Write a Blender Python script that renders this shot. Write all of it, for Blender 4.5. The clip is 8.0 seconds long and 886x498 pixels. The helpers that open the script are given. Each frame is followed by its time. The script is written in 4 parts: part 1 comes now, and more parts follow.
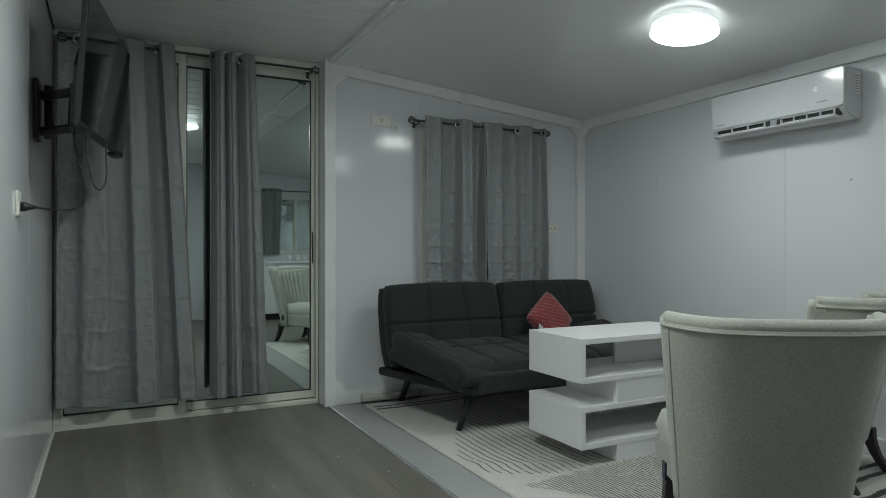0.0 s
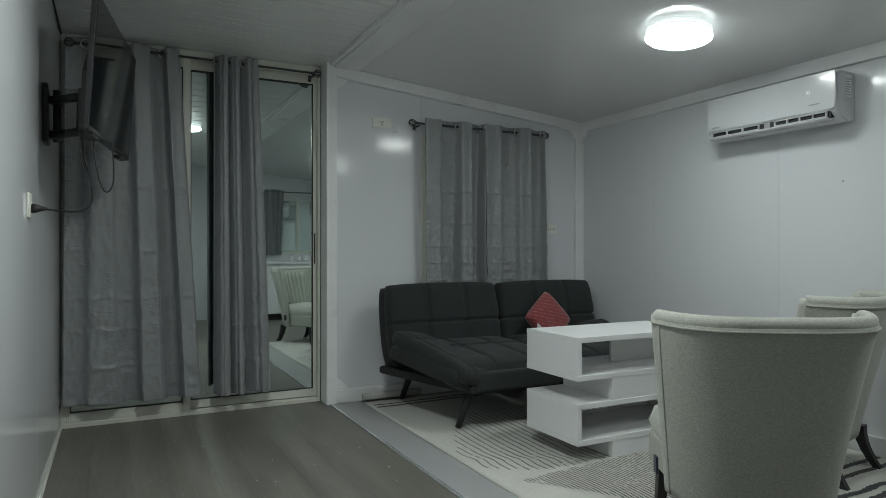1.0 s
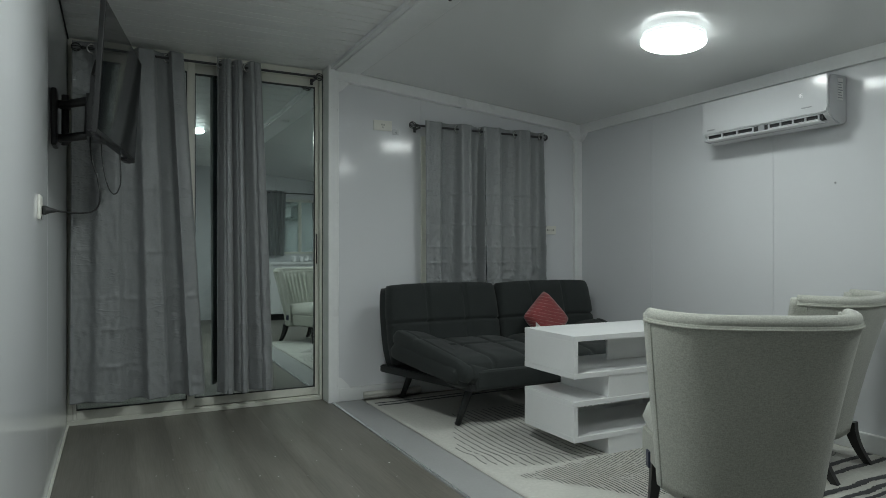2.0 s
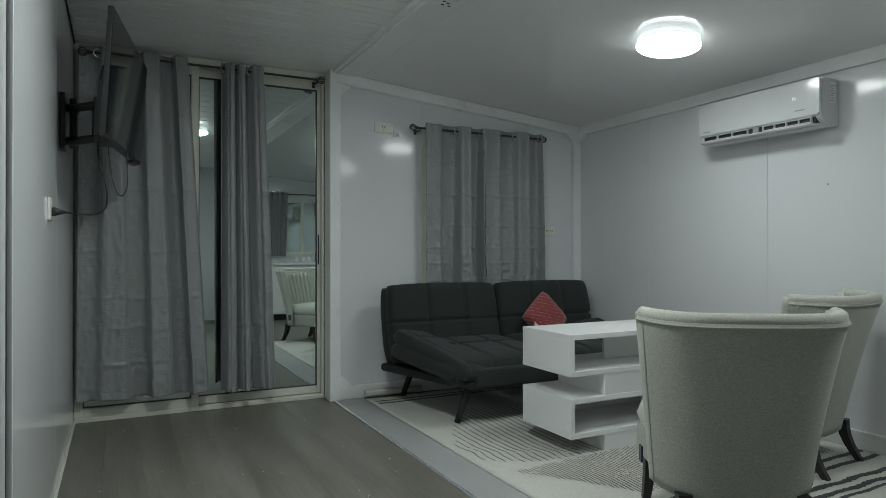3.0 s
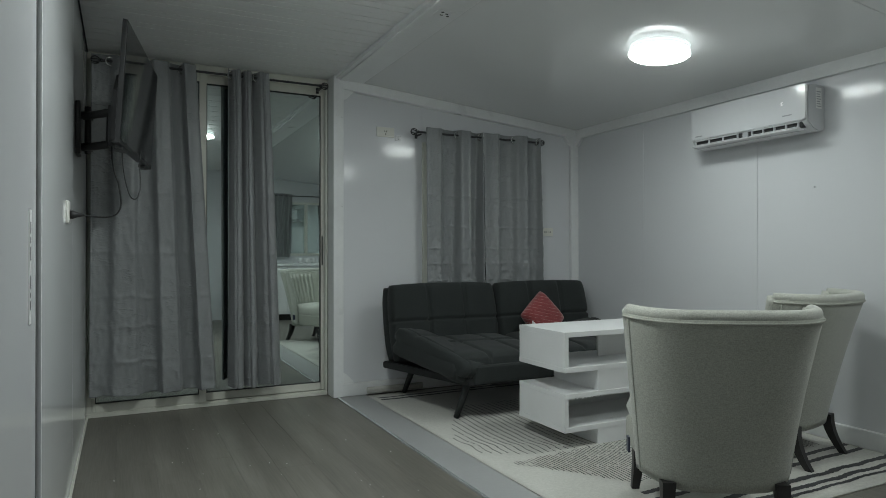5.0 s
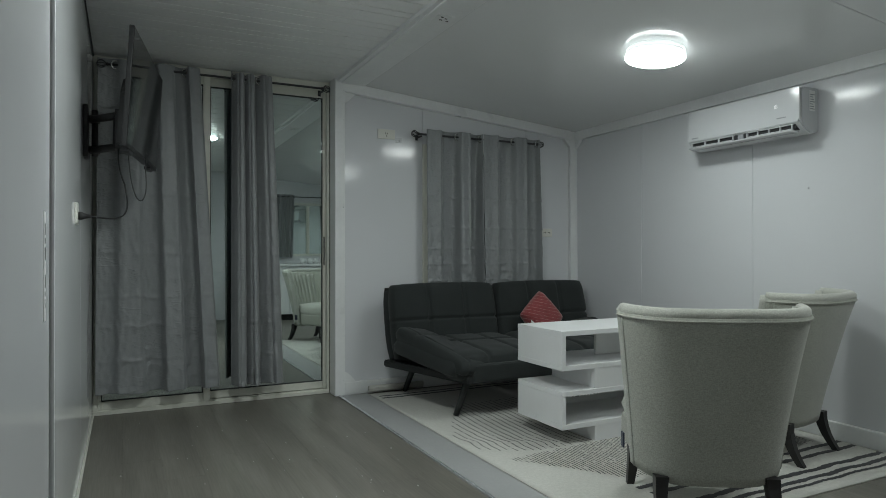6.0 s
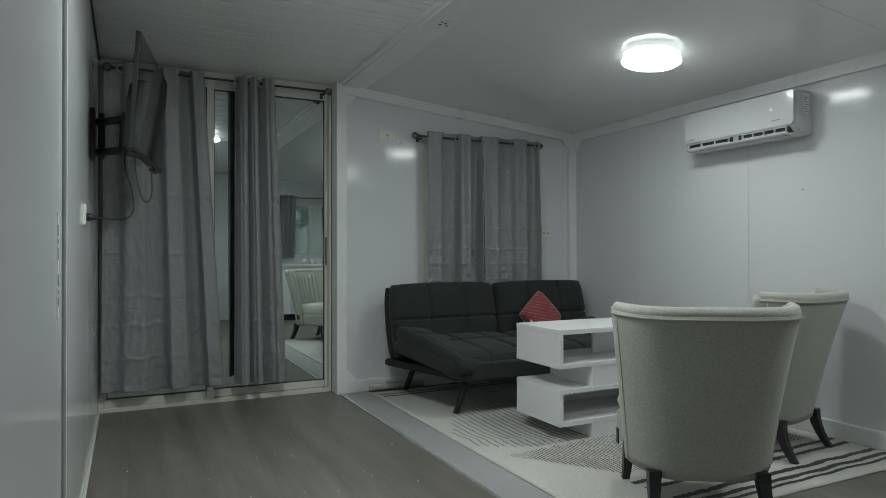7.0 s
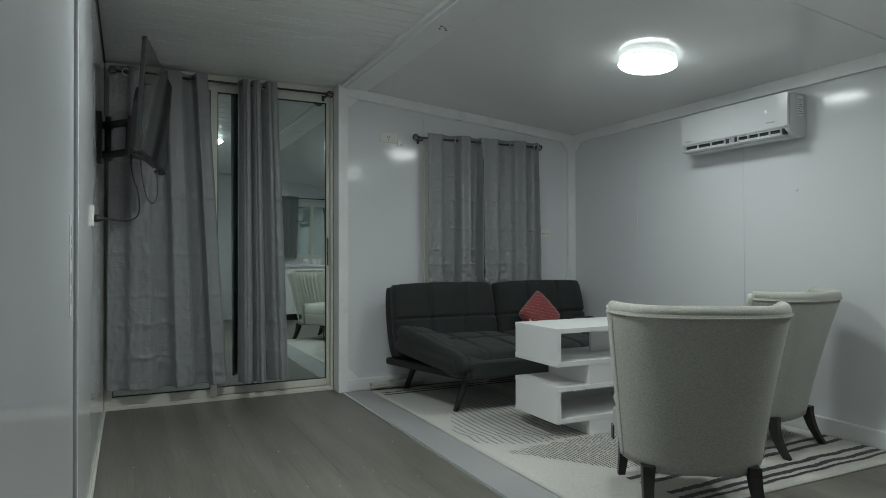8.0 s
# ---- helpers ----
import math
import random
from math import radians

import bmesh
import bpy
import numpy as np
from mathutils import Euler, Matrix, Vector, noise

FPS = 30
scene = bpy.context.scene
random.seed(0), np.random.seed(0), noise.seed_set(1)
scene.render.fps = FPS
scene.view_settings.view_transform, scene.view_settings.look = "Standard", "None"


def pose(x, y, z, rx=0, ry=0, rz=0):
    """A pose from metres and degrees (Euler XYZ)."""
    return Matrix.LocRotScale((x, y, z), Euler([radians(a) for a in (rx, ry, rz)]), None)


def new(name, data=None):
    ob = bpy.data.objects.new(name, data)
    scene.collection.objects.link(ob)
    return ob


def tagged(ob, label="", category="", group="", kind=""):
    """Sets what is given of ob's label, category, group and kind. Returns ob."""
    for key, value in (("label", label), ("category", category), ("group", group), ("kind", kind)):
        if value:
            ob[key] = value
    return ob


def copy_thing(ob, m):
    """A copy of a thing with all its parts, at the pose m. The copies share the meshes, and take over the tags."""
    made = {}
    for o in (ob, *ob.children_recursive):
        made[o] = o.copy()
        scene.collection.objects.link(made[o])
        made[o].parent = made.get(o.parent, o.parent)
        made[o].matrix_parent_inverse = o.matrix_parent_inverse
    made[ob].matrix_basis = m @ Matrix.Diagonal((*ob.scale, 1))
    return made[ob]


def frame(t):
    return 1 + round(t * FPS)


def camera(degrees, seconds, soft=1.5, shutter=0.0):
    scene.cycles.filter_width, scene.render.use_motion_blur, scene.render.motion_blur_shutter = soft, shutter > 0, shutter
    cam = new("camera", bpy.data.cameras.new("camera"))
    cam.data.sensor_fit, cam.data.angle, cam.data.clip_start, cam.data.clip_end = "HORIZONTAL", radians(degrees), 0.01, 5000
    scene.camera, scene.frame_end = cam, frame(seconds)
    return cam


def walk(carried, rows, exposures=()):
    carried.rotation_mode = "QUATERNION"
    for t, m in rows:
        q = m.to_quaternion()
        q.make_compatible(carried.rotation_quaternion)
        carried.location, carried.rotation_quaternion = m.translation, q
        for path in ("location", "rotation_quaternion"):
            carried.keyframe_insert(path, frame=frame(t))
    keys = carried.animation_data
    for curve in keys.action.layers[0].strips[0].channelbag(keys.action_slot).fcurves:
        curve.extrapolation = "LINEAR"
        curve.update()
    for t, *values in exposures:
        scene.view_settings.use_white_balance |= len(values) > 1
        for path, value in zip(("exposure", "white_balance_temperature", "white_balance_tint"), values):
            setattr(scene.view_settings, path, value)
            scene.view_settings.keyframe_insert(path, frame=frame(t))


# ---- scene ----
cam = camera(69.0, 8.0, soft=0.9)
ROWS = [
    (0.0, 0.0671, 0.2366, 1.0802, 90.025, -0.034, -27.282),
    (1.0, 0.0484, 0.1679, 1.0789, 90.090, -0.019, -27.110),
    (2.0, 0.0296, 0.0998, 1.0776, 90.152, -0.003, -26.941),
    (3.0, 0.0109, 0.0324, 1.0764, 90.208, 0.012, -26.775),
    (4.0, -0.0079, -0.0343, 1.0753, 90.260, 0.028, -26.612),
    (5.0, -0.0266, -0.1003, 1.0742, 90.307, 0.045, -26.451),
    (6.0, -0.0454, -0.1656, 1.0732, 90.350, 0.062, -26.292),
    (7.0, -0.0641, -0.2303, 1.0722, 90.388, 0.079, -26.136),
    (8.0, -0.0829, -0.2942, 1.0712, 90.422, 0.096, -25.983),
]
walk(cam, [(t, pose(x, y, z, rx, ry, rz)) for t, x, y, z, rx, ry, rz in ROWS])

# ---- light ----
world = bpy.data.worlds.new("night")
scene.world = world
world.use_nodes = True
world.node_tree.nodes["Background"].inputs[0].default_value = (0.010, 0.013, 0.016, 1)
world.node_tree.nodes["Background"].inputs[1].default_value = 0.35
LAMP_POWER = 52.5

# ---- plan (metres) ----
LEFT, RIGHT = -0.235, 3.637        # inner faces of the side walls
FAR, BACK = 4.565, -1.25           # inner faces of the end walls
STRIP0, STRIP1 = 1.392, 1.613      # threshold strip between the two floors
CORE_Z = 2.385                     # ceiling of the core
DOOR_Y = 4.66                      # front of the sliding door's frame


def slope_z(x):
    """Underside of the sloping ceiling over the fold-out part."""
    return 2.372 - 0.094 * (x - 1.42)


# ---- materials ----
def nodes_of(name):
    m = bpy.data.materials.new(name)
    m.use_nodes = True
    nt = m.node_tree
    return m, nt, nt.nodes["Principled BSDF"]


def link(nt, a, b):
    nt.links.new(a, b)


def noise_at(nt, scale, detail=4.0, rough=0.55, stretch=None, coord="Object"):
    tc = nt.nodes.new("ShaderNodeTexCoord")
    mp = nt.nodes.new("ShaderNodeMapping")
    link(nt, tc.outputs[coord], mp.inputs[0])
    if stretch:
        mp.inputs["Scale"].default_value = stretch
    n = nt.nodes.new("ShaderNodeTexNoise")
    n.inputs["Scale"].default_value = scale
    n.inputs["Detail"].default_value = detail
    n.inputs["Roughness"].default_value = rough
    link(nt, mp.outputs[0], n.inputs["Vector"])
    return n


def ramp(nt, src, stops):
    r = nt.nodes.new("ShaderNodeValToRGB")
    els = r.color_ramp.elements
    while len(els) < len(stops):
        els.new(0.5)
    for e, (p, col) in zip(els, stops):
        e.position = p
        e.color = (*col, 1)
    link(nt, src, r.inputs[0])
    return r


def mixed(nt, fac, a, b, mode="MIX"):
    m = nt.nodes.new("ShaderNodeMix")
    m.data_type, m.blend_type = "RGBA", mode
    for sock, v in ((m.inputs[0], fac), (m.inputs[6], a), (m.inputs[7], b)):
        if hasattr(v, "links"):
            link(nt, v, sock)
        elif isinstance(v, tuple):
            sock.default_value = (*v, 1)
        else:
            sock.default_value = v
    return m.outputs[2]


def bump(nt, bsdf, src, strength, dist=0.002, before=None):
    b = nt.nodes.new("ShaderNodeBump")
    b.inputs["Strength"].default_value = strength
    b.inputs["Distance"].default_value = dist
    link(nt, src, b.inputs["Height"])
    if before:
        link(nt, before.outputs[0], b.inputs["Normal"])
    link(nt, b.outputs[0], bsdf.inputs["Normal"])
    return b


def scaled(col, k):
    return tuple(min(1.0, c * k) for c in col)


def painted(name, col, rough=0.4, spread=0.06, metal=0.0, grain=60.0, big=1.6, relief=0.05, dist=0.001, coat=0.0, random_tone=0.0, even=False):
    """Paint, laminate, plastic or metal with soft stains, fine grain and uneven gloss."""
    m, nt, p = nodes_of(name)
    n1, n2 = noise_at(nt, big), noise_at(nt, grain, 3.0)
    c1 = ramp(nt, n1.outputs[0], [(0.3, scaled(col, 1 - spread)), (0.7, scaled(col, 1 + spread))])
    out = mixed(nt, 0.25, c1.outputs[0], ramp(nt, n2.outputs[0], [(0.3, scaled(col, 1 - 1.5 * spread)), (0.7, scaled(col, 1 + 1.5 * spread))]).outputs[0])
    if random_tone:
        info = nt.nodes.new("ShaderNodeObjectInfo")
        tone = ramp(nt, info.outputs["Random"], [(0.0, (1 - random_tone,) * 3), (1.0, (1.0,) * 3)])
        out = mixed(nt, 1.0, out, tone.outputs[0], "MULTIPLY")
    link(nt, out, p.inputs["Base Color"])
    lo, hi = (0.95, 1.05) if even else (0.85, 1.2)
    rr = ramp(nt, n1.outputs[0], [(0.25, (rough * lo,) * 3), (0.75, (min(1, rough * hi),) * 3)])
    link(nt, rr.outputs[0], p.inputs["Roughness"])
    p.inputs["Metallic"].default_value = metal
    p.inputs["Coat Weight"].default_value = coat
    p.inputs["Coat Roughness"].default_value = 0.08
    bump(nt, p, n2.outputs[0], relief, dist)
    return m


def woven(name, col, rough=0.9, scale=420.0, spread=0.18, sheen=0.2, fleck=None, relief=0.5, crumple=None, lines=0.0):
    """Cloth: crossed threads, flecks and broad shading."""
    m, nt, p = nodes_of(name)
    a = noise_at(nt, scale, 2.0, 0.5, (1.0, 1.0, 0.25))
    b = noise_at(nt, scale, 2.0, 0.5, (0.25, 0.25, 1.0))
    weave = mixed(nt, 0.5, a.outputs[0], b.outputs[0])
    big = noise_at(nt, 3.5, 4.0)
    c = ramp(nt, weave, [(0.35, scaled(col, 1 - 2 * spread)), (0.65, scaled(col, 1 + 2 * spread))])
    out = mixed(nt, 0.3, c.outputs[0], ramp(nt, big.outputs[0], [(0.3, scaled(col, 1 - spread)), (0.7, scaled(col, 1 + spread))]).outputs[0])
    if fleck:
        f = noise_at(nt, 210.0, 3.0, 0.7, (0.6, 0.6, 1.6))
        out = mixed(nt, ramp(nt, f.outputs[0], [(0.52, (0, 0, 0)), (0.66, (0.55, 0.55, 0.55))]).outputs[0], out, fleck)
    link(nt, out, p.inputs["Base Color"])
    p.inputs["Roughness"].default_value = rough
    p.inputs["Sheen Weight"].default_value = sheen
    p.inputs["Sheen Roughness"].default_value = 0.5
    first = None
    if crumple:
        size, depth, stretch = crumple
        c = noise_at(nt, size, 3.0, 0.5, stretch)
        c.noise_type = "RIDGED_MULTIFRACTAL"
        first = bump(nt, p, c.outputs[0], 0.6, depth)
        if lines:
            # thin pressed creases that run across the cloth in short arcs
            for at, tilt in ((lines, 0.0), (lines * 1.7, 0.5)):
                w = noise_at(nt, at, 2.0, 0.45, (0.7, 1.0, 1.9))
                w.inputs["Distortion"].default_value = tilt
                thin = ramp(nt, w.outputs[0], [(0.455, (0, 0, 0)), (0.492, (1, 1, 1)), (0.508, (1, 1, 1)), (0.56, (0, 0, 0))])
                where = noise_at(nt, 2.6 + tilt, 2.0)
                mask = ramp(nt, where.outputs[0], [(0.46, (0, 0, 0)), (0.66, (1, 1, 1))])
                first = bump(nt, p, mixed(nt, 1.0, thin.outputs[0], mask.outputs[0], "MULTIPLY"), 0.5, 0.004, first)
    bump(nt, p, weave, relief, 0.0008, first)
    return m


def plank_material():
    m, nt, p = nodes_of("vinyl_plank")
    g = noise_at(nt, 9.0, 7.0, 0.62, (1.0, 0.10, 1.0))
    # the broad streaks run on from board to board
    where = nt.nodes.new("ShaderNodeNewGeometry")
    link(nt, where.outputs["Position"], g.inputs["Vector"].links[0].from_node.inputs[0])
    f = noise_at(nt, 130.0, 4.0, 0.6, (1.0, 0.03, 1.0))
    c = ramp(nt, g.outputs[0], [(0.28, (0.090, 0.084, 0.072)), (0.5, (0.160, 0.151, 0.131)), (0.72, (0.250, 0.238, 0.210))])
    out = mixed(nt, 0.35, c.outputs[0], ramp(nt, f.outputs[0], [(0.3, (0.110, 0.101, 0.087)), (0.7, (0.24, 0.226, 0.20))]).outputs[0])
    info = nt.nodes.new("ShaderNodeObjectInfo")
    tone = ramp(nt, info.outputs["Random"], [(0.0, (0.98, 0.98, 0.98)), (1.0, (1.01, 1.01, 1.0))])
    out = mixed(nt, 1.0, out, tone.outputs[0], "MULTIPLY")
    link(nt, out, p.inputs["Base Color"])
    rr = ramp(nt, g.outputs[0], [(0.2, (0.36,) * 3), (0.8, (0.50,) * 3)])
    link(nt, rr.outputs[0], p.inputs["Roughness"])
    bump(nt, p, f.outputs[0], 0.12, 0.0008)
    return m


def glass_material():
    m, nt, p = nodes_of("tinted_glass")
    nt.nodes.remove(p)
    out = nt.nodes["Material Output"]
    tr = nt.nodes.new("ShaderNodeBsdfTransparent")
    tr.inputs[0].default_value = (0.62, 0.68, 0.67, 1)
    gl = nt.nodes.new("ShaderNodeBsdfGlossy")
    gl.inputs["Color"].default_value = (0.88, 0.97, 0.95, 1)
    gl.inputs["Roughness"].default_value = 0.012
    mx = nt.nodes.new("ShaderNodeMixShader")
    mx.inputs[0].default_value = 0.64
    link(nt, tr.outputs[0], mx.inputs[1])
    link(nt, gl.outputs[0], mx.inputs[2])
    link(nt, mx.outputs[0], out.inputs[0])
    return m


def glowing(name, col, strength):
    m, nt, p = nodes_of(name)
    p.inputs["Base Color"].default_value = (0.85, 0.85, 0.85, 1)
    p.inputs["Emission Color"].default_value = (*col, 1)
    p.inputs["Emission Strength"].default_value = strength
    return m


PANEL = painted("wall_laminate", (0.70, 0.71, 0.73), 0.125, 0.008, grain=7.0, big=0.9, relief=0.012, dist=0.002, even=True)
PANEL.node_tree.nodes["Principled BSDF"].inputs["Specular IOR Level"].default_value = 0.30
PANEL_DULL = painted("side_laminate", (0.74, 0.755, 0.77), 0.10, 0.01, grain=7.0, big=0.9, relief=0.015, dist=0.002, even=True)
STEEL = painted("white_steel", (0.80, 0.81, 0.81), 0.30, 0.05, grain=40.0, big=3.0, relief=0.08)


def add_scuffs(m, scale, low, col, rough=0.6):
    """Small rubbed marks with ragged outlines."""
    nt = m.node_tree
    p = nt.nodes["Principled BSDF"]
    was = p.inputs["Base Color"].links[0].from_socket
    a, b = noise_at(nt, scale, 6.0, 0.7), noise_at(nt, scale * 0.17, 2.0)
    both = mixed(nt, 1.0, ramp(nt, a.outputs[0], [(low, (0, 0, 0)), (low + 0.05, (1, 1, 1))]).outputs[0], ramp(nt, b.outputs[0], [(0.50, (0, 0, 0)), (0.62, (0.7, 0.7, 0.7))]).outputs[0], "MULTIPLY")
    link(nt, mixed(nt, both, was, col), p.inputs["Base Color"])


add_scuffs(STEEL, 22.0, 0.66, (0.52, 0.51, 0.48))
CEIL_SLAT = painted("ceiling_slat", (0.82, 0.83, 0.82), 0.3, 0.01, grain=30.0, relief=0.01, even=True)
CEIL_FLAT = painted("ceiling_panel", (0.80, 0.81, 0.81), 0.13, 0.01, grain=6.0, big=1.2, relief=0.02, dist=0.003, even=True)
ALU = painted("cream_aluminium", (0.70, 0.70, 0.63), 0.38, 0.05, grain=70.0, big=5.0, relief=0.05)
STRIP = painted("strip_metal", (0.36, 0.365, 0.365), 0.42, 0.08, grain=90.0, big=4.0, relief=0.06)
add_scuffs(STRIP, 30.0, 0.64, (0.42, 0.42, 0.41))
EDGE = painted("bright_edge", (0.75, 0.77, 0.80), 0.22, 0.05, metal=0.7)
PLANK = plank_material()
SUBFLOOR = painted("subfloor", (0.05, 0.045, 0.04), 0.8, 0.1)
CURTAIN = woven("satin_curtain", (0.250, 0.260, 0.266), 0.40, 300.0, 0.05, 0.1, relief=0.12, crumple=(11.0, 0.008, (0.8, 1.0, 1.5)), lines=9.0)
ROD = painted("black_iron", (0.028, 0.028, 0.03), 0.42, 0.15, grain=120.0, relief=0.2)
CHROME = painted("brushed_nickel", (0.62, 0.62, 0.60), 0.24, 0.05, metal=1.0)
SOFA = woven("black_linen", (0.0170, 0.0215, 0.0212), 0.88, 380.0, 0.14, 0.10, crumple=(6.0, 0.010, (1.0, 1.0, 1.0)))
SOFA_FRAME = painted("black_frame", (0.020, 0.022, 0.023), 0.5, 0.15, relief=0.1)
RED = woven("red_chenille", (0.24, 0.042, 0.045), 0.9, 260.0, 0.2, 0.35)


def add_threads(m, turn, scale, col):
    """Thin broken pale threads across a cloth."""
    nt = m.node_tree
    p = nt.nodes["Principled BSDF"]
    was = p.inputs["Base Color"].links[0].from_socket
    tc = nt.nodes.new("ShaderNodeTexCoord")
    mp = nt.nodes.new("ShaderNodeMapping")
    mp.inputs["Rotation"].default_value = turn
    link(nt, tc.outputs["Object"], mp.inputs[0])
    wv = nt.nodes.new("ShaderNodeTexWave")
    wv.inputs["Scale"].default_value = scale
    wv.inputs["Distortion"].default_value = 0.8
    link(nt, mp.outputs[0], wv.inputs["Vector"])
    gap = noise_at(nt, 70.0, 2.0)
    line = ramp(nt, wv.outputs["Fac"], [(0.90, (0, 0, 0)), (0.97, (0.5, 0.5, 0.5))])
    fac = mixed(nt, 1.0, line.outputs[0], ramp(nt, gap.outputs[0], [(0.40, (0, 0, 0)), (0.55, (1, 1, 1))]).outputs[0], "MULTIPLY")
    link(nt, mixed(nt, fac, was, col), p.inputs["Base Color"])


add_threads(RED, (0, radians(78), 0), 13.0, (0.55, 0.36, 0.33))
TAG = painted("white_tag", (0.75, 0.75, 0.74), 0.7, 0.03)
WHITE = painted("white_laminate", (0.80, 0.805, 0.81), 0.38, 0.02, grain=50.0, relief=0.03)
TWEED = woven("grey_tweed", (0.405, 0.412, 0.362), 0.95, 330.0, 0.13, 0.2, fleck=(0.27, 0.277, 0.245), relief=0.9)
# same tweed in a paler tone: rim, wing edges, channels and seat
TWEED_PALE = woven("grey_tweed_pale", (0.50, 0.505, 0.455), 0.95, 330.0, 0.12, 0.25, fleck=(0.34, 0.345, 0.31), relief=0.9)
DARKWOOD = painted("black_wood", (0.016, 0.015, 0.015), 0.42, 0.2, grain=60.0, relief=0.1)
NAVY = woven("navy_tag", (0.012, 0.018, 0.045), 0.8)
RUG = woven("cream_rug", (0.54, 0.535, 0.495), 0.97, 260.0, 0.06, 0.1, relief=0.8)
RUG_INK = woven("charcoal_yarn", (0.022, 0.023, 0.026), 0.97, 260.0, 0.12)
TV_BODY = painted("tv_plastic", (0.012, 0.012, 0.013), 0.38, 0.1, relief=0.05)
TV_SCREEN = painted("tv_screen", (0.010, 0.011, 0.012), 0.07, 0.05, relief=0.0)
CABLE = painted("black_rubber", (0.015, 0.015, 0.016), 0.55, 0.1)
PLASTIC = painted("white_plastic", (0.60, 0.61, 0.625), 0.2, 0.02, grain=30.0, relief=0.02, coat=0.5)
CREAM_PLASTIC = painted("cream_plastic", (0.74, 0.735, 0.68), 0.35, 0.03)
DARK = painted("dark_slot", (0.02, 0.021, 0.022), 0.6, 0.1)
GREY = painted("grey_print", (0.30, 0.31, 0.32), 0.5, 0.05)
GLASS = glass_material()
BULB = glowing("lit_diffuser", (0.915, 1.0, 0.975), LAMP_POWER * 0.70)
BULB_CORE = glowing("lit_core_diffuser", (0.915, 1.0, 0.975), LAMP_POWER * 1.62)
BULB_SIDE = glowing("lit_side", (0.90, 1.0, 0.985), LAMP_POWER * 0.085)
BULB_RIM = glowing("lit_rim", (0.88, 1.0, 0.99), LAMP_POWER * 0.012)
DIGIT = glowing("led_digit", (1.0, 1.0, 1.0), 0.45)
NIGHT = painted("night_ground", (0.02, 0.022, 0.022), 0.9, 0.1)


# ---- helpers for shapes ----
def thing(name, loc=(0, 0, 0), rz=0.0, label="", category="", group="", kind=""):
    ob = new(name)
    ob.empty_display_size = 0.1
    ob.matrix_basis = pose(*loc, 0, 0, rz)
    return tagged(ob, label, category, group, kind)


def part(name, bm, material, parent=None, label="", local=False, smooth=False):
    """Links a bmesh as one mesh object. Its shape is in world metres unless local."""
    me = bpy.data.meshes.new(name)
    bmesh.ops.recalc_face_normals(bm, faces=bm.faces[:])
    bm.to_mesh(me)
    bm.free()
    if smooth:
        me.polygons.foreach_set("use_smooth", [True] * len(me.polygons))
    me.materials.append(material)
    ob = new(name, me)
    if parent:
        root = parent
        while root.parent:
            root = root.parent
        if not local:
            me.transform(root.matrix_basis.inverted())
        ob.parent = parent
    if label:
        ob["label"] = label
    return ob


def setting(name, bm, material, label, category, smooth=False):
    return tagged(part(name, bm, material, smooth=smooth), label, category, kind="structure")


def box(x0, x1, y0, y1, z0, z1, bevel=0.003, seg=2, bm=None):
    bm = bm or bmesh.new()
    made = bmesh.ops.create_cube(bm, size=1.0, matrix=Matrix.LocRotScale(((x0 + x1) / 2, (y0 + y1) / 2, (z0 + z1) / 2), None, (abs(x1 - x0), abs(y1 - y0), abs(z1 - z0))))
    if bevel:
        edges = list({e for v in made["verts"] for e in v.link_edges})
        bmesh.ops.bevel(bm, geom=edges, offset=bevel, segments=seg, affect="EDGES", profile=0.6)
    return bm


def tube(points, radius, sides=10, bm=None, radii=None, caps=True):
    """A round bar along the points."""
    bm = bm or bmesh.new()
    pts = [Vector(p) for p in points]
    rings, up = [], None
    for i, p in enumerate(pts):
        way = (pts[min(i + 1, len(pts) - 1)] - pts[max(i - 1, 0)]).normalized()
        if up is None:
            up = way.orthogonal().normalized()
        up = (up - way * up.dot(way)).normalized()
        side = way.cross(up)
        r = radii[i] if radii else radius
        rings.append([bm.verts.new(p + r * (math.cos(a) * up + math.sin(a) * side)) for a in (2 * math.pi * k / sides for k in range(sides))])
    for a, b in zip(rings, rings[1:]):
        for k in range(sides):
            bm.faces.new((a[k], a[(k + 1) % sides], b[(k + 1) % sides], b[k]))
    if caps:
        bm.faces.new(rings[0][::-1])
        bm.faces.new(rings[-1])
    return bm


def ring(centre, normal, big, small, n=20, m=8, bm=None):
    """A torus."""
    bm = bm or bmesh.new()
    c, nrm = Vector(centre), Vector(normal).normalized()
    u = nrm.orthogonal().normalized()
    v = nrm.cross(u)
    rows = []
    for i in range(n):
        a = 2 * math.pi * i / n
        out = math.cos(a) * u + math.sin(a) * v
        rows.append([bm.verts.new(c + out * (big + small * math.cos(b)) + nrm * small * math.sin(b)) for b in (2 * math.pi * k / m for k in range(m))])
    for i in range(n):
        a, b = rows[i], rows[(i + 1) % n]
        for k in range(m):
            bm.faces.new((a[k], a[(k + 1) % m], b[(k + 1) % m], b[k]))
    return bm


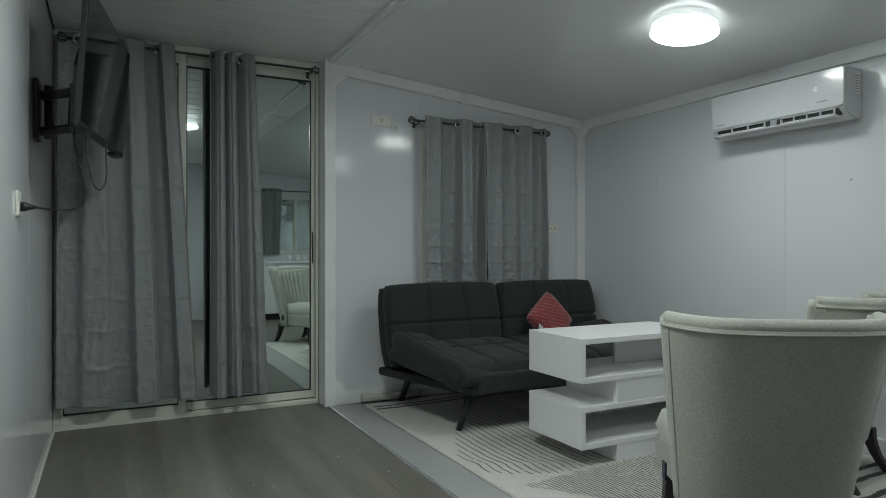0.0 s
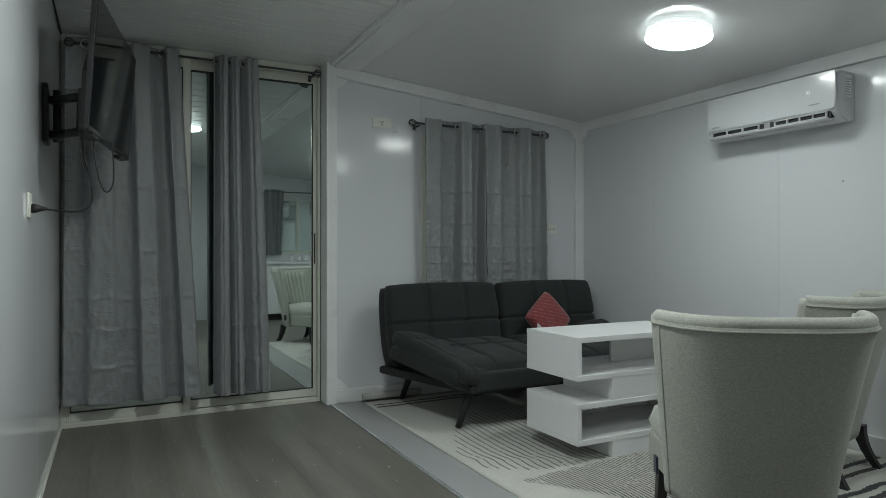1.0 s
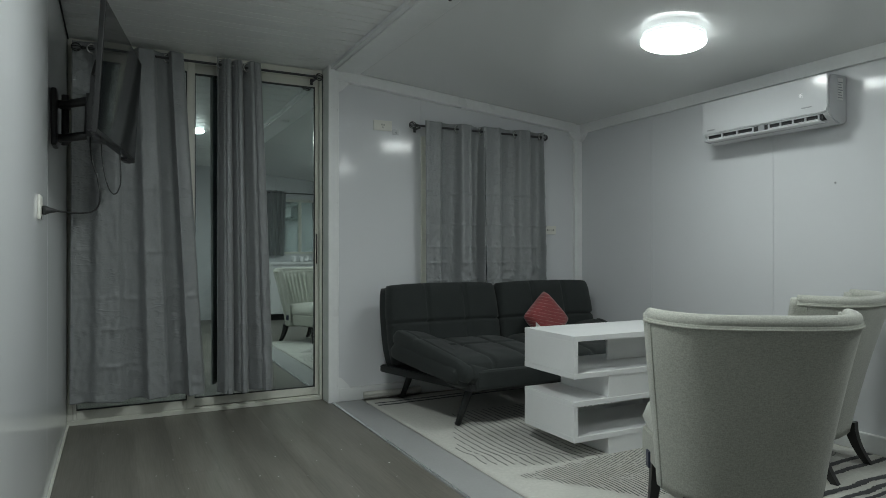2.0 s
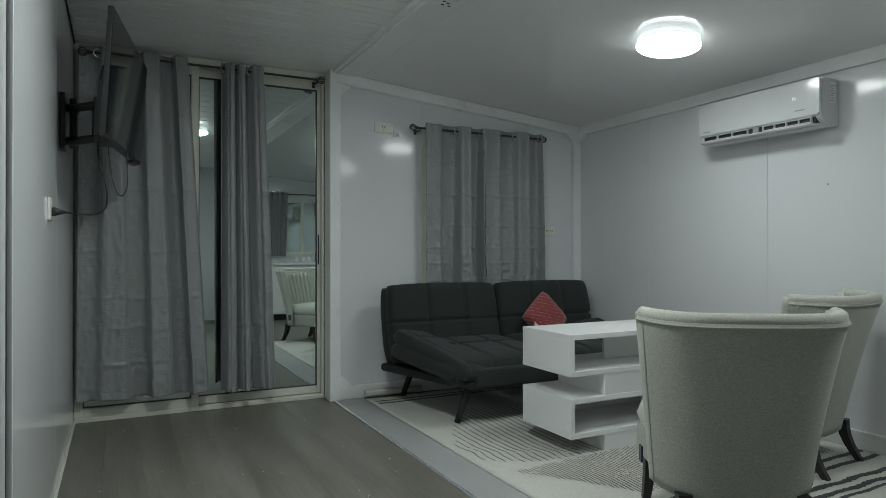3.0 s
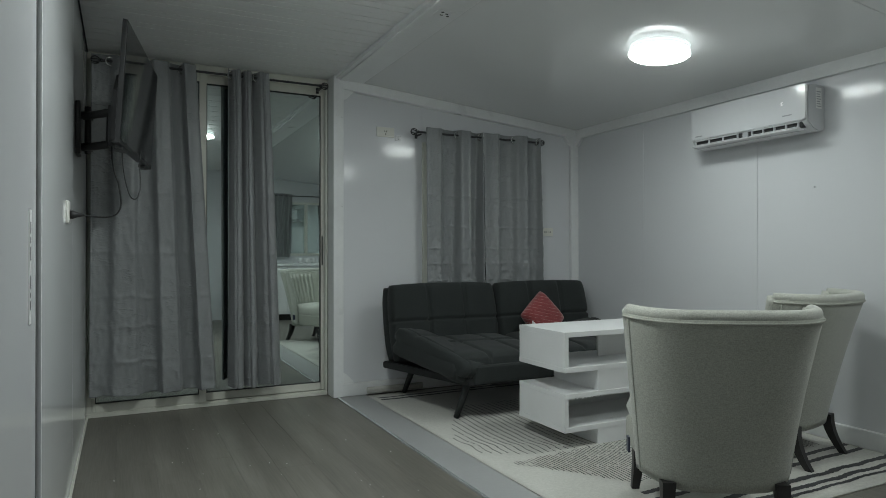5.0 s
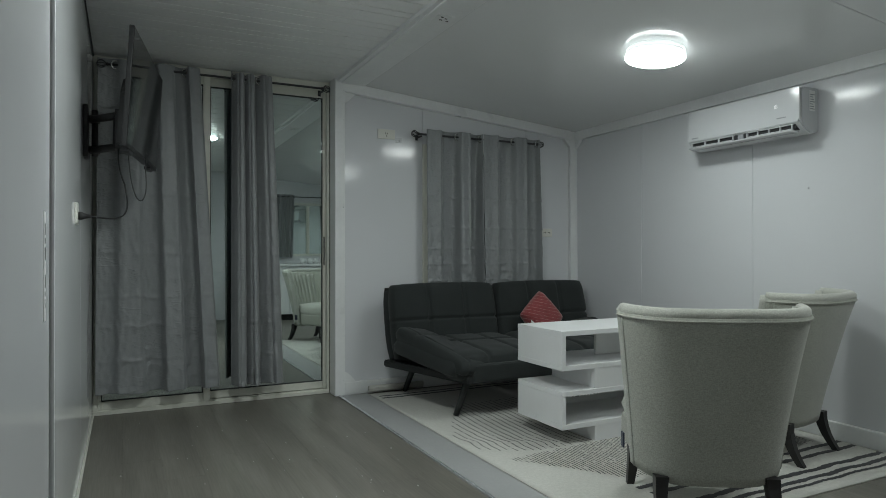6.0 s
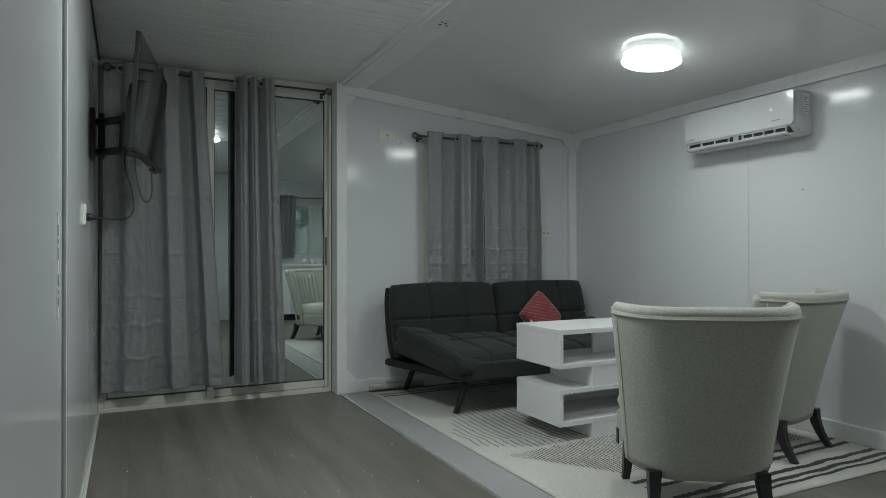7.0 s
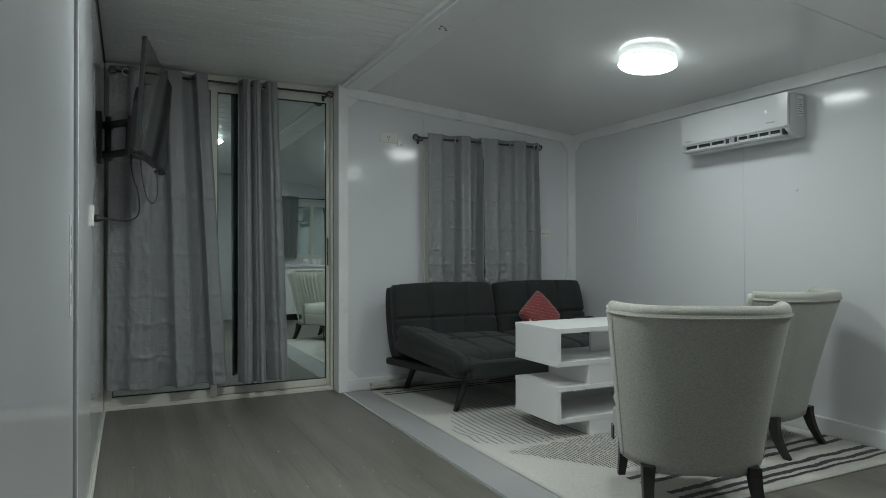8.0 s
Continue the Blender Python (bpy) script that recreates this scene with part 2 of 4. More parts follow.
def lathe(profile, centre, normal=(0, 0, 1), n=40, bm=None):
    """A turned body: profile rows of (radius, height along the normal)."""
    bm = bm or bmesh.new()
    c, nrm = Vector(centre), Vector(normal).normalized()
    u = nrm.orthogonal().normalized()
    v = nrm.cross(u)
    rows = []
    for r, hgt in profile:
        rows.append([bm.verts.new(c + nrm * hgt + r * (math.cos(2 * math.pi * k / n) * u + math.sin(2 * math.pi * k / n) * v)) for k in range(n)])
    for a, b in zip(rows, rows[1:]):
        for k in range(n):
            bm.faces.new((a[k], a[(k + 1) % n], b[(k + 1) % n], b[k]))
    bm.faces.new(rows[0][::-1])
    bm.faces.new(rows[-1])
    return bm


def prism(outline, depth, m, bevel=0.0, bm=None):
    """A flat outline (u, v) pulled out by depth along its own z, set at m."""
    bm = bm or bmesh.new()
    low = [bm.verts.new(m @ Vector((u, v, 0))) for u, v in outline]
    top = [bm.verts.new(m @ Vector((u, v, depth))) for u, v in outline]
    bm.faces.new(low[::-1])
    bm.faces.new(top)
    for i in range(len(low)):
        j = (i + 1) % len(low)
        bm.faces.new((low[i], low[j], top[j], top[i]))
    if bevel:
        bmesh.ops.bevel(bm, geom=list({e for v in low + top for e in v.link_edges}), offset=bevel, segments=2, affect="EDGES")
    return bm


def sheet(nu, nv, place, bm=None):
    """A grid of faces; place(s, t) gives the point for s, t from 0 to 1."""
    bm = bm or bmesh.new()
    rows = [[bm.verts.new(place(i / nu, j / nv)) for i in range(nu + 1)] for j in range(nv + 1)]
    for a, b in zip(rows, rows[1:]):
        for i in range(nu):
            bm.faces.new((a[i], a[i + 1], b[i + 1], b[i]))
    return bm


def solid(ob, thickness):
    mod = ob.modifiers.new("thickness", "SOLIDIFY")
    mod.thickness, mod.offset = thickness, 0.0
    return ob


def wave(x, y=0.0, z=0.0):
    return noise.noise(Vector((x, y, z)))


# ---- large structure ----
floor = setting("floor", box(LEFT - 0.1, STRIP0, BACK - 0.1, DOOR_Y + 0.1, -0.12, -0.012, 0), SUBFLOOR, "grey-brown wood-look vinyl plank floor", "floor")
floor_2 = setting("floor_foldout", box(STRIP0, RIGHT + 0.1, BACK - 0.1, FAR + 0.15, -0.12, -0.012, 0), SUBFLOOR, "grey-brown vinyl plank floor of the fold-out part", "floor")
strip = setting("trim_threshold", box(STRIP0, STRIP1, BACK, FAR - 0.06, -0.012, 0.006, 0.002), STRIP, "flat grey metal threshold strip between two floors", "threshold")
part("edge", box(STRIP0 - 0.004, STRIP0 + 0.012, BACK, FAR - 0.06, -0.010, 0.010, 0.003), EDGE, strip, "bright worn metal edge")

# core ceiling: narrow boards with open grooves, one mesh
bm = bmesh.new()
y = BACK
while y < DOOR_Y + 0.1:
    for k in range(3):
        box(LEFT, 1.43, y + 0.0733 * k + 0.0026, y + 0.0733 * (k + 1) - 0.0026, CORE_Z + (0.0, 0.002, 0.001)[k], CORE_Z + 0.02, 0.002, 1, bm)
    y += 0.22
setting("ceiling", bm, CEIL_SLAT, "pale grey ceiling of narrow grooved boards", "ceiling")
# backing coloured dark to put the shade into the open grooves
setting("ceiling_backing", box(LEFT - 0.1, 1.43, BACK - 0.1, DOOR_Y + 0.2, CORE_Z + 0.02, CORE_Z + 0.1, 0), DARK, "backing panel coloured dark for the shade in the ceiling grooves", "ceiling")


def sloped(x0, x1, y0, y1, lift, thick, bevel=0.002, bm=None):
    bm = bm or bmesh.new()
    vs = [bm.verts.new((x, yy, slope_z(x) + dz)) for dz in (lift, lift + thick) for x in (x0, x1) for yy in (y0, y1)]
    for f in ((0, 1, 3, 2), (4, 6, 7, 5), (0, 2, 6, 4), (1, 5, 7, 3), (0, 4, 5, 1), (2, 3, 7, 6)):
        bm.faces.new([vs[i] for i in f])
    if bevel:
        bmesh.ops.bevel(bm, geom=list({e for v in vs for e in v.link_edges}), offset=bevel, segments=1, affect="EDGES")
    return bm


bm = bmesh.new()
for y0, y1 in ((BACK - 0.05, -0.31), (-0.307, 0.695), (0.698, 1.700), (1.703, 4.66)):
    sloped(1.42, RIGHT + 0.05, y0, y1, 0.0, 0.05, 0.002, bm)
setting("ceiling_foldout", bm, CEIL_FLAT, "smooth glossy grey sloping ceiling panels", "ceiling")

# beam between the two ceilings
beam = setting("trim_beam", box(1.415, 1.605, BACK, FAR - 0.01, 2.352, 2.46, 0.006), STEEL, "white painted steel ceiling beam", "beam")
part("lip", box(1.385, 1.425, BACK, FAR - 0.01, 2.362, 2.40, 0.004), STEEL, beam, "raised edge rail of the beam")
part("bracket_plate", box(1.46, 1.56, 2.93, 3.02, 2.349, 2.353, 0.001), STEEL, beam)
for k, (dx, dy) in enumerate(((0.02, 0.02), (0.05, 0.035), (0.07, 0.065), (0.03, 0.06))):
    part("slot", box(1.465 + dx, 1.48 + dx, 2.93 + dy, 2.936 + dy, 2.346, 2.3495, 0), DARK, beam)

# posts and rails of the fold-out frame
post = setting("trim_post", box(1.368, 1.446, 4.515, 4.66, 0.0, 2.40, 0.006), STEEL, "white steel corner post between door and wall", "post")
for z in (0.12, 1.42, 2.08, 2.30):
    part("screw", lathe([(0.006, 0), (0.005, 0.003), (0.002, 0.004)], (1.435, 4.515, z), (0, -1, 0), 10), STEEL, post)
post2 = setting("trim_corner_post", box(3.557, RIGHT, 4.532, FAR, 0.0, slope_z(3.6), 0.005), STEEL, "white steel post in the room corner", "post")


def gusset(name, corner, ux, uz, size, y0, y1, m=None):
    """A small cut-off corner plate in the plane y = const."""
    x, z = corner
    out = [(0, 0), (ux * size, 0), (ux * size * 0.82, uz * size * 0.30), (ux * size * 0.30, uz * size * 0.82), (0, uz * size)]
    bm = bmesh.new()
    a = [bm.verts.new((x + u, y0, z + v)) for u, v in out]
    b = [bm.verts.new((x + u, y1, z + v)) for u, v in out]
    bm.faces.new(a), bm.faces.new(b[::-1])
    for i in range(5):
        j = (i + 1) % 5
        bm.faces.new((a[i], a[j], b[j], b[i]))
    return bm


bm = sloped(1.44, 3.56, 4.518, FAR, -0.078, 0.077, 0.004)
rail_far = setting("trim_rail_far", bm, STEEL, "white steel rail under the sloping ceiling", "rail")
part("gusset", gusset("g", (1.446, slope_z(1.446) - 0.072), 1, -1, 0.09, 4.530, FAR), STEEL, rail_far)
part("gusset", gusset("g", (3.557, slope_z(3.557) - 0.072), -1, -1, 0.07, 4.530, FAR), STEEL, rail_far)
rail_right = setting("trim_rail_right", box(RIGHT - 0.028, RIGHT, BACK, 4.532, 2.090, slope_z(RIGHT) + 0.006, 0.004), STEEL, "white steel rail along the wall head", "rail")
bm = bmesh.new()
out = [(0, 0), (-0.075, 0), (-0.06, -0.02), (-0.02, -0.06), (0, -0.075)]
a = [bm.verts.new((RIGHT - 0.03, 4.532 + u, 2.092 + v)) for u, v in out]
b = [bm.verts.new((RIGHT, 4.532 + u, 2.092 + v)) for u, v in out]
bm.faces.new(a), bm.faces.new(b[::-1])
for i in range(5):
    bm.faces.new((a[i], a[(i + 1) % 5], b[(i + 1) % 5], b[i]))
part("gusset", bm, STEEL, rail_right)
base_far = setting("baseboard_far", box(1.446, 3.557, 4.525, FAR, 0.0, 0.095, 0.006), STEEL, "white steel skirting rail under the window wall", "baseboard")
part("gusset", gusset("g", (1.446, 0.09), 1, 1, 0.09, 4.530, FAR), STEEL, base_far)
setting("baseboard_right", box(RIGHT - 0.035, RIGHT, BACK, 4.532, 0.0, 0.10, 0.006), STEEL, "white steel skirting rail along the wall", "baseboard")

# walls
WIN = (2.108, 3.10, 0.80, 1.95)
wall_far = setting("wall_far", box(1.44, RIGHT + 0.1, FAR + 0.075, FAR + 0.08, -0.1, 2.45, 0), PANEL, "glossy pale grey panel wall with a window", "wall")
cutter = wall_far.data
bm = bmesh.new()
box(1.44, WIN[0], FAR + 0.072, FAR + 0.08, -0.1, 2.45, 0, 1, bm)
box(WIN[1], RIGHT + 0.1, FAR + 0.072, FAR + 0.08, -0.1, 2.45, 0, 1, bm)
box(WIN[0], WIN[1], FAR + 0.072, FAR + 0.08, -0.1, WIN[2], 0, 1, bm)
box(WIN[0], WIN[1], FAR + 0.072, FAR + 0.08, WIN[3], 2.45, 0, 1, bm)
bm.to_mesh(cutter)
bm.free()
for x0, x1, z0, z1 in ((1.44, WIN[0], 0.0, 2.36), (WIN[1], RIGHT, 0.0, 2.25), (WIN[0], WIN[1], 0.0, WIN[2]), (WIN[0], WIN[1], WIN[3], 2.30)):
    part("panel", box(x0 + 0.0006, x1 - 0.0006, FAR, FAR + 0.072, z0, z1, 0.0008, 1), PANEL, wall_far)

wall_right = setting("wall_right", box(RIGHT + 0.07, RIGHT + 0.08, BACK - 0.1, FAR + 0.1, -0.1, 2.25, 0), PANEL, "glossy pale grey wall of upright panels", "wall")
seams = [BACK, -0.318, 0.693, 1.704, 2.715, 3.726, FAR]
for y0, y1 in zip(seams, seams[1:]):
    part("panel", box(RIGHT, RIGHT + 0.07, y0 + 0.0008, y1 - 0.0008, 0.0, 2.2, 0.0012, 1), PANEL, wall_right)

wall_left = setting("wall_left", box(LEFT - 0.08, LEFT - 0.07, BACK - 0.1, 4.8, -0.1, CORE_Z + 0.05, 0), PANEL_DULL, "glossy grey panel wall carrying the television", "wall")
for y0, y1, z0 in ((2.200, 3.389, 0.0), (3.389, 4.72, 0.0), (BACK, 0.50, 0.0), (0.50, 2.200, 2.142)):
    part("panel", box(LEFT - 0.07, LEFT, y0 + 0.0008, y1 - 0.0008, z0, CORE_Z, 0.0012, 1), PANEL_DULL, wall_left)
setting("baseboard_left", box(LEFT, LEFT + 0.012, 2.202, DOOR_Y, 0.0, 0.012, 0.003), ALU, "thin cream floor trim", "baseboard")
setting("trim_left_head", box(LEFT, LEFT + 0.008, 2.202, DOOR_Y, CORE_Z - 0.012, CORE_Z - 0.002, 0.002), DARK, "dark joint along the wall head", "trim")

wall_back = setting("wall_back", box(LEFT - 0.1, RIGHT + 0.1, BACK - 0.08, BACK - 0.07, -0.1, 2.45, 0), PANEL, "pale grey panel wall behind the kitchen", "wall")
BW = (2.35, 3.15, 1.02, 1.92)
for x0, x1, z0, z1 in ((LEFT, 0.75, 0, 2.4), (0.75, BW[0], 0, 2.4), (BW[1], RIGHT, 0, 2.25), (BW[0], BW[1], 0, BW[2]), (BW[0], BW[1], BW[3], 2.30)):
    part("panel", box(x0 + 0.001, x1 - 0.001, BACK - 0.07, BACK, z0, z1, 0.0012, 1), PANEL, wall_back)
setting("wall_over_door", box(LEFT - 0.1, 1.37, DOOR_Y + 0.09, DOOR_Y + 0.12, 2.37, 2.46, 0), PANEL, "panel above the sliding door", "wall")
setting("ground", box(-30, 34, DOOR_Y + 0.12, 60, -0.6, -0.5, 0), NIGHT, "dark ground outside at night", "ground")

# ---- sliding glass door ----
D0, D1 = LEFT + 0.001, 1.366
door = tagged(thing("door_1", ((D0 + D1) / 2, DOOR_Y + 0.05, 0)), "cream aluminium two-leaf sliding glass door, closed", "sliding door", kind="structure")
part("sill_track", box(D0, D1, DOOR_Y, DOOR_Y + 0.09, 0.0, 0.028, 0.004), ALU, door)
part("track_rib", box(D0, D1, DOOR_Y + 0.012, DOOR_Y + 0.016, 0.028, 0.036, 0.001), ALU, door)
part("head_frame", box(D0, D1, DOOR_Y, DOOR_Y + 0.09, 2.335, 2.384, 0.004), ALU, door)
part("head_track", box(D0 + 0.03, D1 - 0.03, DOOR_Y + 0.012, DOOR_Y + 0.016, 2.322, 2.335, 0.001), ALU, door)
part("jamb", box(D0, D0 + 0.03, DOOR_Y, DOOR_Y + 0.09, 0.028, 2.335, 0.004), ALU, door)
part("jamb", box(D1 - 0.018, D1, DOOR_Y, DOOR_Y + 0.09, 0.028, 2.335, 0.004), ALU, door)


def sash(x0, x1, y0, y1, stile_l, stile_r):
    s = part("sash", box(x0, x0 + stile_l, y0, y1, 0.034, 2.328, 0.004), ALU, door)
    part("stile", box(x1 - stile_r, x1, y0, y1, 0.034, 2.328, 0.004), ALU, s)
    part("rail", box(x0 + stile_l, x1 - stile_r, y0 + 0.001, y1 - 0.001, 0.034, 0.088, 0.004), ALU, s)
    part("rail", box(x0 + stile_l, x1 - stile_r, y0 + 0.001, y1 - 0.001, 2.268, 2.328, 0.004), ALU, s)
    g = part("pane", box(x0 + stile_l, x1 - stile_r, (y0 + y1) / 2 - 0.003, (y0 + y1) / 2 + 0.003, 0.088, 2.268, 0), GLASS, s, "dark reflecting glass")
    g.visible_shadow = False
    gasket = box(x0 + stile_l, x1 - stile_r, y0 + 0.004, y0 + 0.012, 0.088, 0.094, 0)
    box(x0 + stile_l, x1 - stile_r, y0 + 0.004, y0 + 0.012, 2.262, 2.268, 0, 1, gasket)
    box(x0 + stile_l, x0 + stile_l + 0.005, y0 + 0.004, y0 + 0.012, 0.094, 2.262, 0, 1, gasket)
    box(x1 - stile_r - 0.005, x1 - stile_r, y0 + 0.004, y0 + 0.012, 0.094, 2.262, 0, 1, gasket)
    part("gasket", gasket, DARK, s, "black rubber gasket")
    return s


sash_a = sash(D0 + 0.03, 0.500, DOOR_Y + 0.008, DOOR_Y + 0.04, 0.02, 0.048)
sash_b = sash(0.458, D1 - 0.018, DOOR_Y + 0.042, DOOR_Y + 0.074, 0.045, 0.024)
part("pull", box(D1 - 0.036, D1 - 0.026, DOOR_Y + 0.038, DOOR_Y + 0.042, 0.98, 1.20, 0.002), DARK, sash_b, "slim recessed dark pull")
for z in (0.42, 1.28):
    part("buffer", box(D0 + 0.03, D0 + 0.045, DOOR_Y - 0.004, DOOR_Y + 0.008, z, z + 0.07, 0.003), CREAM_PLASTIC, sash_a)

# ---- window behind the curtains ----
def window(name, x0, x1, z0, z1, y0, y1):
    w = tagged(thing(name, ((x0 + x1) / 2, (y0 + y1) / 2, z0)), "white framed sliding window in the panel wall", "window", kind="structure")
    fr = part("window_frame", box(x0, x0 + 0.04, y0, y1, z0, z1, 0.004), ALU, w)
    part("frame_side", box(x1 - 0.04, x1, y0, y1, z0, z1, 0.004), ALU, fr)
    part("frame_head", box(x0 + 0.04, x1 - 0.04, y0, y1, z1 - 0.04, z1, 0.004), ALU, fr)
    part("window_sill", box(x0 + 0.04, x1 - 0.04, y0, y1, z0, z0 + 0.04, 0.004), ALU, w)
    xm = (x0 + x1) / 2
    part("mullion", box(xm - 0.025, xm + 0.025, y0, y1, z0 + 0.04, z1 - 0.04, 0.004), ALU, w)
    for a, b in ((x0 + 0.04, xm - 0.025), (xm + 0.025, x1 - 0.04)):
        part("pane", box(a, b, (y0 + y1) / 2 - 0.003, (y0 + y1) / 2 + 0.003, z0 + 0.04, z1 - 0.04, 0), GLASS, w, "dark night glass").visible_shadow = False
    return w


window("window_1", *WIN[:2], WIN[2], WIN[3], FAR - 0.02, FAR + 0.06)
window("window_2", *BW[:2], BW[2], BW[3], BACK - 0.06, BACK + 0.012)

# ---- inner door in the side wall ----
jamb = tagged(thing("door_2", (LEFT, 1.4, 0)), "pale grey inner door with an aluminium jamb", "door", kind="structure")
part("jamb", box(LEFT - 0.07, LEFT + 0.016, 1.920, 2.200, 0.0, 2.14, 0.006), PANEL_DULL, jamb)
# dark strip stands in for the shade in the gap beside the leaf
part("seal", box(LEFT - 0.03, LEFT + 0.004, 1.888, 1.920, 0.0, 2.10, 0.002), DARK, jamb, "dark strip standing in for the shaded door gap")
leaf = part("leaf", box(LEFT - 0.035, LEFT + 0.006, 0.52, 1.884, 0.01, 2.09, 0.004), PANEL, jamb)
plate = part("lock_plate", box(LEFT - 0.02, LEFT + 0.0085, 1.735, 1.770, 0.90, 1.18, 0.001), STEEL, leaf)
for z, hgt in ((1.135, 0.030), (1.105, 0.016), (1.072, 0.034), (1.002, 0.034), (0.970, 0.014), (0.945, 0.024)):
    part("slot", box(LEFT + 0.006, LEFT + 0.0093, 1.748, 1.756 if hgt < 0.031 else 1.759, z - hgt / 2, z + hgt / 2, 0.001, 1), DARK, plate)

# ---- curtains ----
def rod(name, x0, x1, y, z, wall_y, holders, label):
    r = tagged(thing(name, ((x0 + x1) / 2, y, z)), label, "curtain rod")
    part("bar", tube([(x0 + 0.05, y, z), (x1 - 0.05, y, z)], 0.008, 12), ROD, r)
    for end, s in ((x0, 1), (x1, -1)):
        f = part("finial", lathe([(0.011, 0), (0.013, 0.006), (0.008, 0.012), (0.006, 0.02)], (end + s * 0.062, y, z), (-s, 0, 0), 12), ROD, r)
        for k in range(4):
            a = math.pi * k / 4
            cage = ring((end + s * 0.022, y, z), (0, math.cos(a), math.sin(a)), 0.025, 0.0028, 20, 6)
            part("cage_wire", cage, ROD, f)
    for hx in holders:
        b = box(hx - 0.006, hx + 0.006, y - 0.004, wall_y, z - 0.022, z - 0.010, 0.002)
        box(hx - 0.011, hx + 0.011, wall_y - 0.006, wall_y, z - 0.036, z + 0.008, 0.002, 2, b)
        part("bracket", b, ROD, r)
    return r


def curtain(name, top, low, y, z0, z1, rod_z, widths, amp, seed, label, lag=0.0, group="", depths=None, back=0.42, phase=0.0):
    """A hanging cloth with eyelets: widths are the shares of its full waves."""
    folds = len(widths)
    cx = (top[0] + top[1]) / 2
    c = tagged(thing(name, (cx, y, rod_z)), label, "curtain", group)
    rnd = random.Random(seed)
    ph = [rnd.uniform(0, 6.28) for _ in range(6)]
    total = sum(widths)
    stops = [0.0]
    for w in widths:
        stops.append(stops[-1] + w / total)

    mids = [(a + b) / 2 for a, b in zip(stops, stops[1:])]
    deep = depths or [1.0] * folds

    def fold(s):
        for i in range(folds):
            if s <= stops[i + 1] + 1e-9:
                return 2 * math.pi * (i + (s - stops[i]) / (stops[i + 1] - stops[i]))
        return 2 * math.pi * folds

    def place(s, t):
        a = fold(s) + phase
        drop = 1 - t
        x = (top[0] + (top[1] - top[0]) * s) * t + (low[0] + (low[1] - low[0]) * s) * drop
        k = amp * float(np.interp(s, mids, deep)) * (0.75 + 0.45 * drop + 0.35 * wave(s * 4 + ph[0], t * 1.2))
        sq = math.tanh(2.6 * (math.sin(a + lag * drop) - back))
        d = k * (sq + 0.25 * math.sin(2 * a + ph[1] + 1.2 * drop) + 0.5 * drop * wave(s * 7 + ph[4], t * 0.8))
        x += 0.35 * k * math.sin(2 * a + ph[2] + 0.6 * drop) * 0.6
        low_wr = max(0.0, drop - 0.3)
        d += 1.1 * low_wr * (0.012 * abs(wave(s * 16 + seed, t * 26 + 9)) - 0.02 * abs(wave(s * 11 + 3, t * 9 + seed)) ** 1.5)
        d += 0.006 * low_wr * (1 - 2.2 * abs(wave(s * 13 + t * 9 + seed, t * 17 - s * 6)))
        d += 0.011 * low_wr * wave(s * 9 + seed, t * 13) + 0.006 * low_wr * wave(s * 24 + seed, t * 20 + 4) + 0.0035 * wave(s * 30, t * 30 + seed)
        crease = 0.0
        for h in (0.10, 0.20, 0.29, 0.42, 0.60):
            crease += math.exp(-((t - h - 0.012 * wave(s * 6 + h * 9, seed)) / 0.006) ** 2)
        d -= 0.008 * crease * (0.6 + wave(s * 8 + seed, t * 3))
        z = z0 + (z1 - z0) * t + 0.012 * wave(s * 5 + ph[3], seed) * (1 if t < 0.03 or t > 0.985 else 0)
        return (x, y + d, z)

    cloth = part("cloth", sheet(130, 230, place), CURTAIN, c, smooth=True)
    solid(cloth, 0.003)
    t_rod = (rod_z - z0) / (z1 - z0)
    for i in range(folds):
        lo, wd = stops[i], stops[i + 1] - stops[i]
        a = math.pi - math.asin(back) - 0.25
        p = place(lo + wd * (((a - phase) / (2 * math.pi)) % 1.0), t_rod)
        part("eyelet", ring((p[0], p[1] - 0.006, rod_z), (0.3, -1.0, 0), 0.026, 0.0062, 24, 8), CHROME, c, "silver eyelet", smooth=True)
    return c


rod("curtain_rod", -0.205, 1.335, 4.555, 2.305, DOOR_Y, (-0.17, 1.285), "black iron curtain rod with cage finials over the glass door")
rod("curtain_rod", 1.975, 3.215, 4.47, 2.012, FAR, (2.055, 3.15), "black iron curtain rod with cage finials over the window")
curtain("curtain", (-0.205, 0.418), (-0.215, 0.560), 4.555, 0.150, 2.343, 2.305, (1.5, 1.25, 1.0), 0.040, 3, "grey satin eyelet curtain covering half the glass door", 0.5, "door curtains", (0.45, 0.8, 1.1), 0.05, 0.25)
curtain("curtain", (0.622, 0.898), (0.622, 0.982), 4.555, 0.140, 2.343, 2.305, (0.75, 0.65, 1.2), 0.042, 8, "bunched grey satin eyelet curtain before the glass door", 0.4, "door curtains")
curtain("curtain", (2.100, 2.612), (2.105, 2.618), 4.47, 0.72, 2.052, 2.012, (1.25, 0.9), 0.036, 12, "grey satin eyelet curtain closed over the window", 0.2, "window curtains", (0.85, 1.25), 0.0, 3.3)
curtain("curtain", (2.615, 3.175), (2.625, 3.200), 4.47, 0.72, 2.052, 2.012, (1.25, 0.95), 0.036, 21, "grey satin eyelet curtain closed over the window", 0.2, "window curtains", (0.85, 0.9), 0.05, 3.3)


